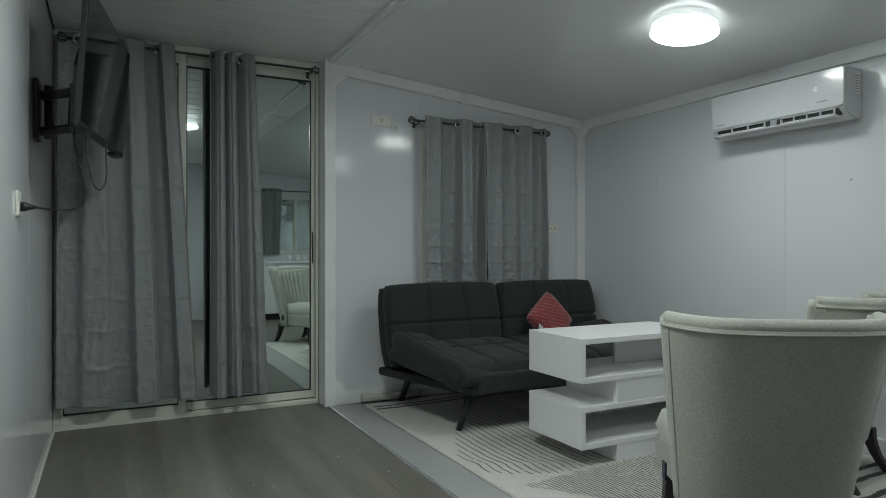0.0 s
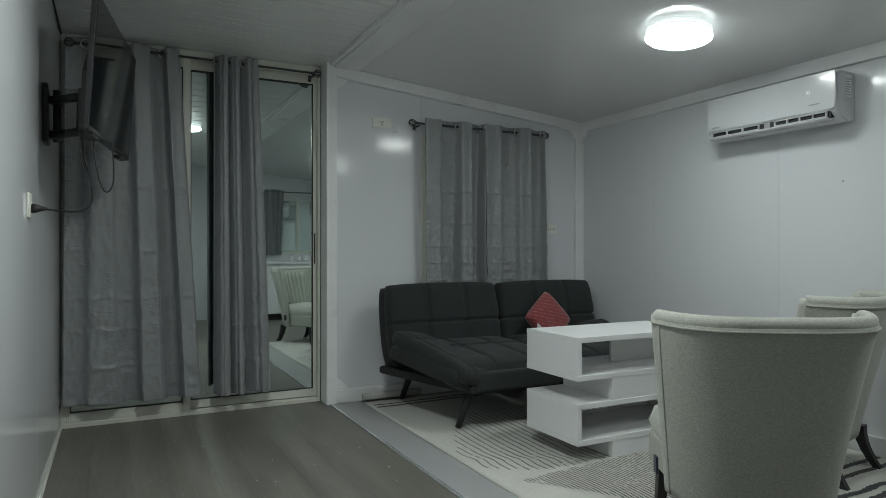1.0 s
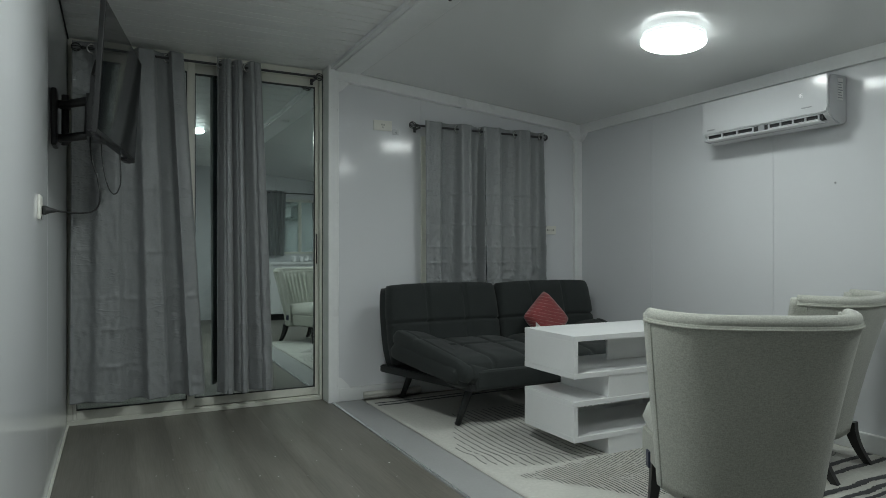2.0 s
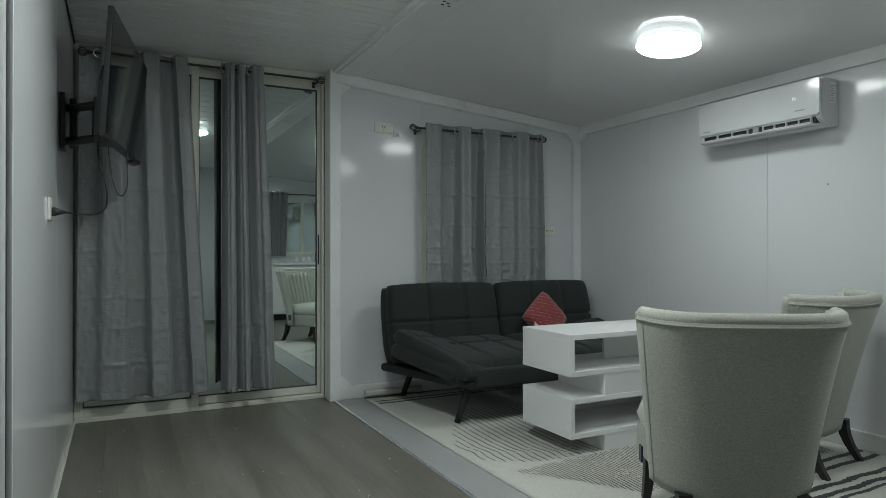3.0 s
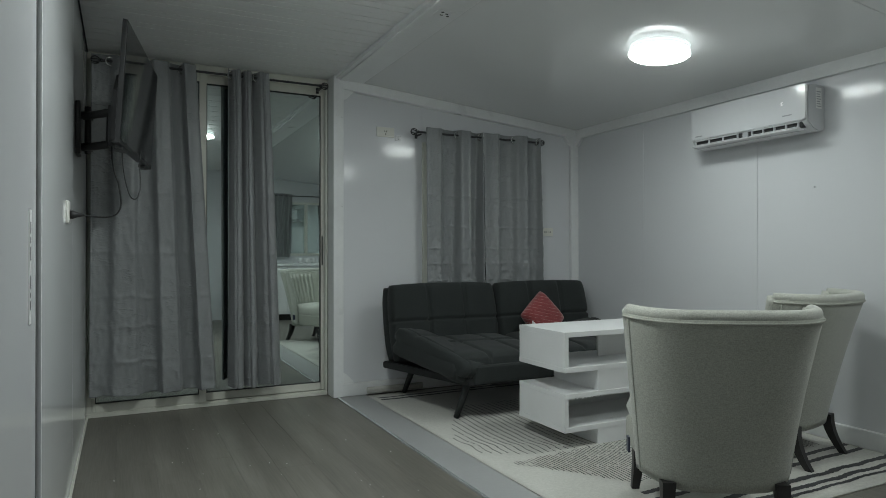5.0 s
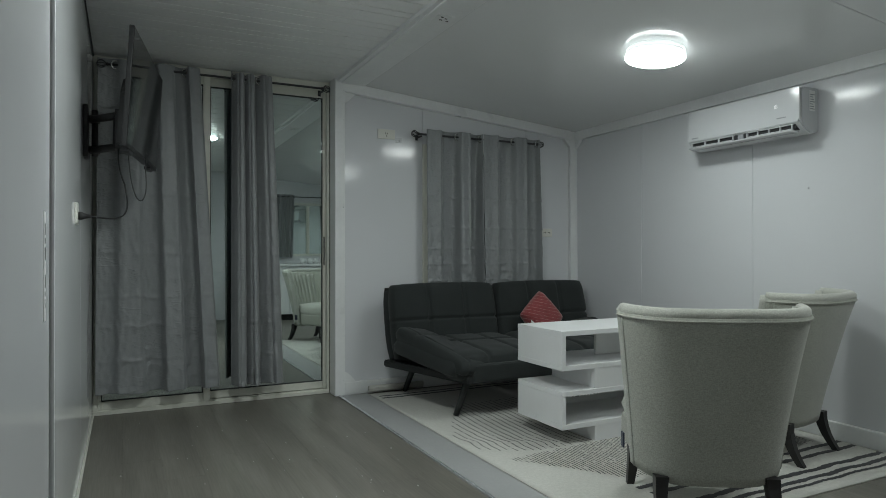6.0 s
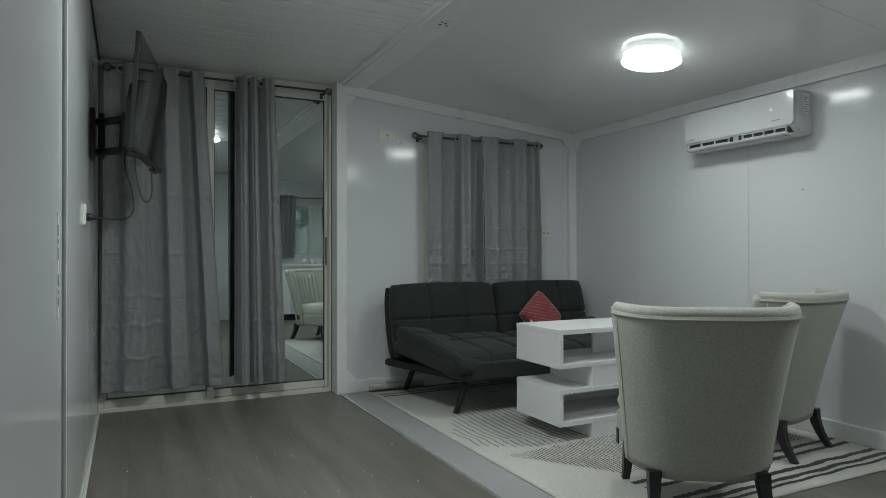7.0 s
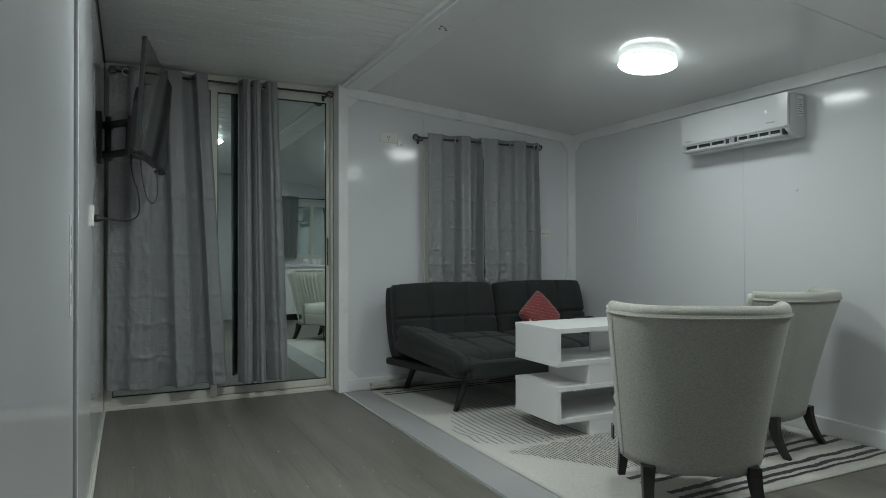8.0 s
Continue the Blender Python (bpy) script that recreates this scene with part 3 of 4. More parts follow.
# ---- sofa ----
def pillow_shape(w, d, hgt, m, n=14, dents=(), seed=0, pinch=0.5, bm=None, round_off=0.035):
    """A stuffed cushion: rounded slab whose faces swell, with stitched lines pressed in."""
    bm = bm or bmesh.new()

    def swell(u, v):
        e = (1 - abs(u) ** 6) * (1 - abs(v) ** 6)
        s = max(0.0, e) ** pinch
        for axis, at, depth, width in dents:
            s -= depth * math.exp(-(((u if axis == "u" else v) - at) / width) ** 2)
        return s + 0.04 * wave(u * 3 + seed, v * 3)

    rows = {}
    for side in (1, -1):
        for i in range(n + 1):
            for j in range(n + 1):
                u, v = 2 * i / n - 1, 2 * j / n - 1
                rim = i in (0, n) or j in (0, n)
                if rim and side == -1:
                    rows[side, i, j] = rows[1, i, j]
                    continue
                r = 1 - round_off * abs(u * v) ** 3
                z = 0.0 if rim else side * hgt / 2 * swell(u, v)
                rows[side, i, j] = bm.verts.new(m @ Vector((u * w / 2 * r, v * d / 2 * r, z)))
        for i in range(n):
            for j in range(n):
                q = [rows[side, i, j], rows[side, i + 1, j], rows[side, i + 1, j + 1], rows[side, i, j + 1]]
                bm.faces.new(q if side == 1 else q[::-1])
    return bm


sofa = tagged(thing("sofa_bed", (2.60, 4.0, 0)), "black tufted linen sofa bed with tilted arms on splayed legs", "sofa")
SW = 0.885                                    # half width
for s in (-1, 1):
    x0, x1 = (-SW - 0.008, -0.004) if s < 0 else (0.004, SW)
    m = Matrix.Translation(((x0 + x1) / 2, 0.262, 0.560)) @ pose(0, 0, 0, 78, 0, 0)
    dents = [("u", -1 / 3, 0.30, 0.026), ("u", 1 / 3, 0.30, 0.026), ("v", 0.02, 0.28, 0.030)]
    part("back_cushion", pillow_shape(x1 - x0, 0.58, 0.185, m, 64, dents, 3 + s, 0.24, round_off=0.050), SOFA, sofa, local=True, smooth=True)
    m = Matrix.Translation(((x0 + x1) / 2, -0.17, 0.350)) @ pose(0, 0, 0, 3, 0, 0)
    dents = [("u", -1 / 3, 0.26, 0.028), ("u", 1 / 3, 0.26, 0.028), ("v", 0.15, 0.28, 0.034)]
    part("seat_cushion", pillow_shape((x1 - x0) * 0.86, 0.78, 0.21, m @ Matrix.Translation((-s * 0.06, 0, 0)), 60, dents, 9 + s, 0.24), SOFA, sofa, local=True, smooth=True)
    # arm pad: high at the back, sinking to the front edge
    m = Matrix.Translation((s * 0.700, -0.20, 0.405)) @ pose(0, 0, 0, 0, 0, -s * 14) @ pose(0, 0, 0, 12, -s * 8, 0)
    part("arm_cushion", pillow_shape(0.27, 0.80, 0.125, m, 40, [("v", 0.42, 0.12, 0.05), ("u", s * 0.55, 0.16, 0.05)], 15 + s, 0.24, round_off=0.05), SOFA, sofa, local=True, smooth=True)
    # under layer of the arm, set outwards and lower
    m = Matrix.Translation((s * 0.742, -0.175, 0.352)) @ pose(0, 0, 0, 0, 0, -s * 14) @ pose(0, 0, 0, 7, -s * 12, 0)
    part("arm_base", pillow_shape(0.23, 0.72, 0.120, m, 30, [("u", s * 0.6, 0.10, 0.06)], 25 + s, 0.22, round_off=0.05), SOFA, sofa, local=True, smooth=True)
    # rear shell of the backrest
    m = Matrix.Translation(((x0 + x1) / 2 + s * 0.012, 0.318, 0.548)) @ pose(0, 0, 0, 78, 0, 0)
    part("back_shell", pillow_shape(x1 - x0 + 0.02, 0.56, 0.11, m, 24, (), 35 + s, 0.16, round_off=0.05), SOFA, sofa, local=True, smooth=True)
    out = [(s * 0.930, 0.30), (s * 0.690, -0.570), (s * 0.42, -0.570), (s * 0.60, 0.30)]
    part("side_board", prism(out, 0.050, Matrix.Translation((0, 0, 0.236)), 0.008), SOFA_FRAME, sofa, local=True)
    for top, low in (((0.625, -0.45), (0.700, -0.415)), ((0.64, 0.36), (0.705, 0.43))):
        leg = tube([(s * top[0], top[1], 0.252), (s * low[0], low[1], 0.0095)], 0.018, 14, radii=[0.026, 0.018])
        part("leg", leg, SOFA_FRAME, sofa, local=True, smooth=True)
part("front_rail", box(-0.50, 0.50, -0.545, -0.49, 0.222, 0.285, 0.010), SOFA_FRAME, sofa, local=True)
part("rear_rail", box(-0.62, 0.62, 0.22, 0.40, 0.235, 0.290, 0.010), SOFA_FRAME, sofa, local=True)
part("front_border", box(-0.66, 0.66, -0.588, -0.50, 0.243, 0.362, 0.024, 3), SOFA, sofa, local=True)
part("back_board", box(-SW + 0.06, SW - 0.06, 0.33, 0.37, 0.30, 0.72, 0.015), SOFA, sofa, local=True)

cushion = tagged(thing("throw_pillow", (2.868, 4.0, 0.425)), "small red ribbed throw pillow standing on a corner", "pillow")
m = pose(0, 0, 0.155, 72, 0, 4) @ pose(0, 0, 0, 0, 0, 38)
part("cover", pillow_shape(0.298, 0.298, 0.125, m, 24, [("u", k / 6, 0.035, 0.02) for k in range(-5, 6)], 31, 0.55), RED, cushion, local=True, smooth=True)
part("label_tag", sheet(3, 3, lambda s, t: (-0.150 + 0.035 * s, -0.080 - 0.01 * math.sin(3 * s), 0.095 + 0.045 * t - 0.03 * s)), TAG, cushion, "white sewn-in label", local=True)
solid(cushion.children[-1], 0.0015)


# ---- stacked white table ----
def shelf_table():
    x0, x1, y0, y1 = 2.112, 3.01, 2.725, 3.170
    t = tagged(thing("coffee_table", ((x0 + x1) / 2, (y0 + y1) / 2, 0)), "white laminate coffee table of stacked open boxes", "table")
    th = 0.028
    for z0, z1, shift in ((0.095, 0.305, 0.0), (0.420, 0.640, 0.0)):
        b = part("box_top", box(x0, x1, y0, y1, z1 - th, z1, 0.002), WHITE, t)
        part("box_bottom", box(x0, x1, y0, y1, z0, z0 + th, 0.002), WHITE, b)
        part("end_board", box(x0 + 0.001, x0 + th, y0 + 0.001, y1 - 0.001, z0 + th, z1 - th, 0.002), WHITE, b)
        part("end_board", box(x1 - th, x1 - 0.001, y0 + 0.001, y1 - 0.001, z0 + th, z1 - th, 0.002), WHITE, b)
        bx, by = (x0 + 0.44, y0 + 0.25) if z0 > 0.3 else (x0 + th, y1 - 0.03)
        part("back_board", box(bx, x1 - th, by, by + 0.016, z0 + th, z1 - th, 0.001), WHITE, b)
    part("foot", box(x0 + 0.232, x1 - 0.12, y0 + 0.004, y1 - 0.03, 0.0, 0.095, 0.002), WHITE, t)
    part("spacer", box(x0 + 0.232, x1 - 0.12, y0 + 0.004, y1 - 0.03, 0.305, 0.420, 0.002), WHITE, t)
    chip = bmesh.new()
    rnd = random.Random(5)
    for k in range(9):
        cx = x0 + 0.06 + 0.022 * k + rnd.uniform(0, 0.01)
        box(cx, cx + rnd.uniform(0.006, 0.016), y0 - 0.0008, y0 + 0.002, 0.277 - rnd.uniform(0.0, 0.004), 0.279, 0, 1, chip)
    part("chipped_edge", chip, GREY, t, "chipped grey edge under a board")
    return t


shelf_table()


# ---- tub chairs ----
def tub_chair(name, loc, rz, label):
    """A wing-backed chair; it faces its own +y."""
    c = tagged(thing(name, loc, rz), label, "armchair", "tub chairs")

    def shell(s, t, push):
        # s runs round the back from wing tip to wing tip, t from the seat up to the rim
        a = (s - 0.5) * 2
        ang = a * 1.16
        half = (0.306 + 0.078 * t ** 1.1) + push
        reach = 0.262 + 0.02 * t + push
        n = 2.6
        cs, sn = math.cos(ang), math.sin(ang)
        k = (abs(sn) ** n + abs(cs) ** n) ** (-1 / n)
        x = half * sn * k
        yy = -reach * cs * k + 0.08 - 0.115 * t - 0.045 * t * t
        wing = max(0.0, abs(a) - 0.45) / 0.55
        yy += 0.075 * wing * wing * t
        foot = 0.168 + 0.04 * wing
        z = foot + (0.848 + 0.004 * wing ** 1.6 - foot) * t
        return Vector((x, yy, z))

    bm = bmesh.new()
    nu, nv = 40, 18
    outer = [[bm.verts.new(shell(i / nu, 0.97 * j / nv, 0.0)) for i in range(nu + 1)] for j in range(nv + 1)]
    inner = [[bm.verts.new(shell(i / nu, 0.97 * j / nv, -0.075 + 0.02 * (j / nv))) for i in range(nu + 1)] for j in range(nv + 1)]
    for j in range(nv):
        for i in range(nu):
            bm.faces.new((outer[j][i], outer[j][i + 1], outer[j + 1][i + 1], outer[j + 1][i]))
            bm.faces.new((inner[j][i + 1], inner[j][i], inner[j + 1][i], inner[j + 1][i + 1]))
        bm.faces.new((outer[j][0], outer[j + 1][0], inner[j + 1][0], inner[j][0]))
        bm.faces.new((outer[j + 1][nu], outer[j][nu], inner[j][nu], inner[j + 1][nu]))
    for i in range(nu):
        bm.faces.new((outer[0][i + 1], outer[0][i], inner[0][i], inner[0][i + 1]))
        bm.faces.new((outer[nv][i], outer[nv][i + 1], inner[nv][i + 1], inner[nv][i]))
    part("backrest", bm, TWEED, c, local=True, smooth=True)
    mid = [(shell(i / 40, 0.985, -0.0275)) for i in range(41)]
    part("rim_roll", tube(mid, 0.0240, 16), TWEED_PALE, c, "rolled padded rim", local=True, smooth=True)
    pipe = [shell(i / 80, 0.952, 0.0030) for i in range(81)]
    part("piping", tube(pipe, 0.0040, 8), TWEED, c, "corded seam", local=True, smooth=True)
    for s in (0, 1):
        edge = [shell(s, 0.99 * t / 20, -0.03) for t in range(21)]
        part("wing_edge", tube(edge, 0.029, 12), TWEED_PALE, c, local=True, smooth=True)
        seam = [shell(abs(s - 0.035), 0.94 * t / 20, 0.001) for t in range(21)]
        part("side_seam", tube(seam, 0.003, 6), TWEED, c, local=True, smooth=True)
    for k in range(-3, 4):
        line = [shell(0.5 + k * 0.085, t / 12, -0.060) for t in range(1, 12)]
        part("channel", tube(line, 0.016, 8), TWEED_PALE, c, local=True, smooth=True)
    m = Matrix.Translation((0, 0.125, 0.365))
    part("seat", pillow_shape(0.52, 0.52, 0.17, m, 20, (), 2, 0.25), TWEED_PALE, c, local=True, smooth=True)
    part("seat_base", box(-0.255, 0.255, -0.08, 0.37, 0.195, 0.33, 0.03, 3), TWEED, c, local=True)
    for sx in (-1, 1):
        for yy, ey in ((-0.150, -0.225), (0.300, 0.330)):
            leg = bmesh.new()
            prev = None
            for i in range(6):
                q = i / 5
                r = 0.025 - 0.009 * q
                cx, cy = sx * (0.208 + 0.012 * q), yy + (ey - yy) * q * q
                zz = 0.20 * (1 - q)
                loop = [leg.verts.new((cx + u * r, cy + v * r, zz)) for u, v in ((-1, -1), (1, -1), (1, 1), (-1, 1))]
                if prev:
                    for e in range(4):
                        leg.faces.new((prev[e], prev[(e + 1) % 4], loop[(e + 1) % 4], loop[e]))
                else:
                    leg.faces.new(loop[::-1])
                prev = loop
            leg.faces.new(prev)
            part("leg", leg, DARKWOOD, c, "tapered black wooden leg", local=True)
    part("fabric_tab", box(-0.326, -0.318, -0.02, 0.015, 0.265, 0.325, 0.001), NAVY, c, "small navy fabric tab", local=True)
    return c


chair = tub_chair("tub_chair", (2.078, 1.735, 0.0095), -30.0, "pale grey tweed tub chair with black legs on the rug")
chair_2 = copy_thing(chair, pose(3.130, 2.185, 0.0095, 0, 0, 13))
tagged(chair_2, "pale grey tweed tub chair with black legs beside the wall")

# ---- rug ----
RX0, RX1, RY0, RY1 = 1.618, 3.590, 1.665, 4.455
rug = tagged(thing("area_rug", ((RX0 + RX1) / 2, (RY0 + RY1) / 2, 0)), "cream woven rug with black wavy line pattern, one corner rolled", "rug")


def rug_z(x, y):
    return 0.0085 + 0.0012 * wave(x * 3, y * 3)


bm = sheet(60, 80, lambda s, t: (RX0 + (RX1 - RX0) * s + 0.004 * wave(t * 7, 2.0) * (s < 0.01), RY0 + (RY1 - RY0) * t, rug_z(RX0 + (RX1 - RX0) * s, RY0 + (RY1 - RY0) * t)))
pile = part("rug_base", bm, RUG, rug, smooth=True)
mod = pile.modifiers.new("thickness", "SOLIDIFY")
mod.thickness, mod.offset = 0.008, -1.0


def ribbon(bm, pts, width, broken=0.0, seed=0):
    """A flat yarn line lying on the pile."""
    rnd = random.Random(seed)
    prev, run = None, 0
    for i, (x, y) in enumerate(pts):
        x2, y2 = pts[min(i + 1, len(pts) - 1)]
        x1, y1 = pts[max(i - 1, 0)]
        d = Vector((x2 - x1, y2 - y1, 0)).normalized()
        nrm = Vector((-d.y, d.x, 0)) * width / 2 * (0.8 + 0.5 * rnd.random())
        p = Vector((x, y, rug_z(x, y) + 0.0016))
        row = (bm.verts.new(p + nrm), bm.verts.new(p - nrm))
        if prev and not (broken and rnd.random() < broken):
            bm.faces.new((prev[0], prev[1], row[1], row[0]))
        prev = row


bm = bmesh.new()
n_line = 0
x = 1.690
while x < 3.45:
    # open wavy lines along the rug, starting on a slanting edge
    far_end = min(3.86, 3.15 + 2.2 * (x - 1.675)) + 0.05 * wave(x * 21)
    near_end = max(2.72, 2.86 - 0.5 * (x - 1.68)) + 0.04 * wave(x * 17, 3)
    pts = []
    k = 0
    while far_end - 0.018 * k > near_end:
        yy = far_end - 0.018 * k
        kink = 0.014 * math.exp(-((yy - 3.02 + 0.5 * (x - 1.7)) / 0.05) ** 2)
        pts.append((x + 0.018 * math.sin((yy - 2.9) * 4.2 + x * 2) + 0.007 * wave(yy * 12, x * 8) + kink, yy))
        k += 1
    if len(pts) > 3:
        ribbon(bm, pts, 0.0062, 0.04, n_line)
    n_line += 1
    x += 0.041
x = 1.74
while x < 3.45:
    top_y = 2.67 + 0.08 * (x - 1.75) + 0.03 * wave(x * 20)
    low_y = max(2.17, 2.64 - 1.3 * (x - 1.74)) + 0.03 * wave(x * 15, 5)
    pts = []
    k = 0
    while top_y - 0.016 * k > low_y:
        yy = top_y - 0.016 * k
        pts.append((x + 0.010 * math.sin(yy * 11) + 0.004 * wave(yy * 30, x * 9), yy))
        k += 1
    if len(pts) > 3:
        ribbon(bm, pts, 0.0056, 0.05, n_line)
    n_line += 1
    x += 0.0195
tagged(part("line_pattern", bm, RUG_INK, rug, "thin charcoal yarn lines"), kind="stuff")
for base, wd in ((4.268, 0.028), (4.335, 0.024), (2.055, 0.030), (1.975, 0.030), (1.835, 0.032), (1.765, 0.030), (1.715, 0.020)):
    bm = bmesh.new()
    pts = [(RX0 + 0.03 + (RX1 - RX0 - 0.05) * i / 150, base + 0.010 * wave(i * 0.09, base * 5) + (0.05 * (i / 150) if base < 3 else 0.03 * (i / 150))) for i in range(151)]
    if base < 3:
        pts = [p for p in pts if p[0] > 2.02 + 0.15 * (2.1 - base)]
    ribbon(bm, pts, wd, 0.0, int(base * 100))
    part("stripe", bm, RUG_INK, rug, "thick charcoal stripe")
spiral = []
for i in range(44):
    a = i * 0.36
    r = 0.009 + 0.0011 * a
    spiral.append((r * math.cos(a), r * math.sin(a)))
bm = bmesh.new()
rows = [[bm.verts.new((xx, 4.465 + u, 0.042 + v)) for u, v in spiral] for xx in (1.615, 1.75, 1.92, 2.06)]
for a, b in zip(rows, rows[1:]):
    for k in range(len(spiral) - 1):
        bm.faces.new((a[k], a[k + 1], b[k + 1], b[k]))
solid(part("rolled_corner", bm, RUG, rug, "rolled-up rug edge", smooth=True), 0.004)

# ---- television on its wall arm ----
TV_A, TV_B = Vector((-0.045, 3.11, 0)), Vector((0.125, 4.10, 0))
tv = tagged(thing("television", (0.035, 3.6, 1.565)), "black flat television turned on a wall arm, switched off", "television")
tv.matrix_basis = pose(0.035, 3.6, 1.565, 3.5, 0, math.degrees(math.atan2(TV_B.y - TV_A.y, TV_B.x - TV_A.x)))
# own axes: x along the screen, -y towards the room, z up
W2, TH = 0.4865, 0.56
part("bezel", box(-W2, W2, -0.008, 0.014, 0.0, TH, 0.004), TV_BODY, tv, local=True)
part("screen", box(-W2 + 0.008, W2 - 0.008, -0.0095, -0.0085, 0.018, TH - 0.008, 0), TV_SCREEN, tv, "glossy black screen", local=True)
back = prism([(-0.36, 0.02), (0.36, 0.02), (0.36, 0.27), (0.30, 0.36), (-0.30, 0.36), (-0.36, 0.27)], 0.045, pose(0, 0.014, 0, 90, 0, 0) @ Matrix.Diagonal((1, 1, -1, 1)), 0.010)
part("rear_housing", back, TV_BODY, tv, local=True)
part("silver_edge", box(W2 - 0.001, W2 + 0.001, -0.008, 0.002, 0.02, TH - 0.02, 0), CHROME, tv, "thin bright edge", local=True)
for sx in (-0.33, 0.33):
    part("chin", box(sx - 0.06, sx + 0.06, -0.004, 0.03, -0.016, 0.002, 0.004), TV_BODY, tv, local=True)

mount = tagged(thing("tv_bracket", (LEFT, 3.62, 1.69)), "black steel swing-arm television bracket bolted to the wall", "bracket")
part("wall_plate", box(LEFT, LEFT + 0.022, 3.55, 3.69, 1.565, 1.83, 0.006), ROD, mount)
part("hinge_post", tube([(LEFT + 0.05, 3.66, 1.58), (LEFT + 0.05, 3.66, 1.82)], 0.016, 14), ROD, mount, smooth=True)
for z in (1.61, 1.77):
    part("arm", tube([(LEFT + 0.01, 3.64, z), (LEFT + 0.06, 3.62, z), (LEFT + 0.15, 3.55, z + 0.01)], 0.020, 10), ROD, mount, smooth=True)
    part("collar", lathe([(0.024, -0.018), (0.026, 0.0), (0.024, 0.018)], (LEFT + 0.05, 3.66, z), (0, 0, 1), 16), ROD, mount, smooth=True)
part("elbow", tube([(LEFT + 0.15, 3.55, 1.61), (LEFT + 0.155, 3.55, 1.79)], 0.018, 12), ROD, mount, smooth=True)
part("tv_plate", box(LEFT + 0.145, LEFT + 0.195, 3.46, 3.66, 1.60, 1.80, 0.004), ROD, mount)


def outlet(name, at, axis, wide, high, label, holes):
    """A cover plate on a wall that looks along -y ('y'), or +x ('x')."""
    o = tagged(thing(name, at), label, "socket")
    x, y, z = at
    if axis == "y":
        plate_bm = box(x - wide / 2, x + wide / 2, y - 0.010, y, z - high / 2, z + high / 2, 0.003)
    else:
        plate_bm = box(x, x + 0.010, y - wide / 2, y + wide / 2, z - high / 2, z + high / 2, 0.003)
    part("cover_plate", plate_bm, CREAM_PLASTIC, o)
    for du, dz in holes:
        if axis == "y":
            part("slot", box(x + du - 0.003, x + du + 0.003, y - 0.0108, y - 0.0098, z + dz - 0.006, z + dz + 0.006, 0), DARK, o)
        else:
            part("slot", box(x + 0.0098, x + 0.0108, y + du - 0.003, y + du + 0.003, z + dz - 0.006, z + dz + 0.006, 0), DARK, o)
    return o


outlet("wall_socket", (1.795, FAR, 2.005), "y", 0.145, 0.075, "white wall socket high on the panel wall", ((-0.008, 0.006), (0.008, 0.006), (0.0, -0.014)))
outlet("wall_socket", (3.315, FAR, 1.252), "y", 0.115, 0.072, "white double wall socket beside the curtain", ((-0.03, 0.0), (-0.015, 0.0), (0.015, 0.0), (0.03, 0.0)))
outlet("wall_socket", (LEFT, 3.02, 1.245), "x", 0.085, 0.092, "white wall socket with a black plug in it", ((0.0, -0.04),))

plug = tagged(thing("power_plug", (LEFT + 0.03, 3.02, 1.235)), "black plug and cable running up to the television", "cable")
part("plug_body", lathe([(0.017, 0.0), (0.018, 0.012), (0.012, 0.026), (0.006, 0.05)], (LEFT + 0.0105, 3.03, 1.235), (1, 0.35, 0), 14), CABLE, plug, smooth=True)


def bezier(p0, p1, p2, p3, n=24):
    p = [Vector(q) for q in (p0, p1, p2, p3)]
    return [(1 - t) ** 3 * p[0] + 3 * (1 - t) ** 2 * t * p[1] + 3 * (1 - t) * t * t * p[2] + t ** 3 * p[3] for t in (i / n for i in range(n + 1))]


part("cord", tube(bezier((LEFT + 0.055, 3.045, 1.235), (LEFT + 0.20, 3.25, 1.22), (LEFT + 0.22, 3.45, 1.26), (LEFT + 0.19, 3.45, 1.42)) + bezier((LEFT + 0.19, 3.45, 1.42), (LEFT + 0.15, 3.45, 1.52), (LEFT + 0.16, 3.48, 1.62), (LEFT + 0.17, 3.50, 1.70))[1:], 0.0038, 8), CABLE, plug, smooth=True)
loose = tagged(thing("loose_cable", (0.0, 3.42, 1.45)), "thin black cable looping below the television", "cable")
part("cord", tube(bezier((-0.03, 3.42, 1.60), (-0.02, 3.36, 1.33), (0.03, 3.34, 1.28), (0.05, 3.36, 1.38)) + bezier((0.05, 3.36, 1.38), (0.055, 3.36, 1.46), (0.04, 3.4, 1.52), (0.055, 3.45, 1.58))[1:], 0.003, 8), CABLE, loose, smooth=True)

# ---- air conditioner ----
ac = tagged(thing("air_conditioner", (RIGHT, 2.65, 1.78)), "white glossy split air conditioner on the wall, louvre open", "air conditioner")
AY0, AY1, AX, AZ1 = 2.265, 3.100, RIGHT - 0.160, 2.045


def ac_body(y0, y1, grow):
    # side outline in (x, z): flat front leaning in at the foot
    o = [(RIGHT - 0.001, AZ1 - 0.002), (AX + 0.045, AZ1 + grow), (AX + 0.012, AZ1 - 0.012), (AX, AZ1 - 0.05), (AX - grow, 1.835), (AX + 0.012, 1.815), (AX + 0.05, 1.790), (AX + 0.10, 1.772), (RIGHT - 0.001, 1.785)]
    m = Matrix(((1, 0, 0, 0), (0, 0, 1, y0), (0, 1, 0, 0), (0, 0, 0, 1)))
    return prism(o, y1 - y0, m, 0.006)


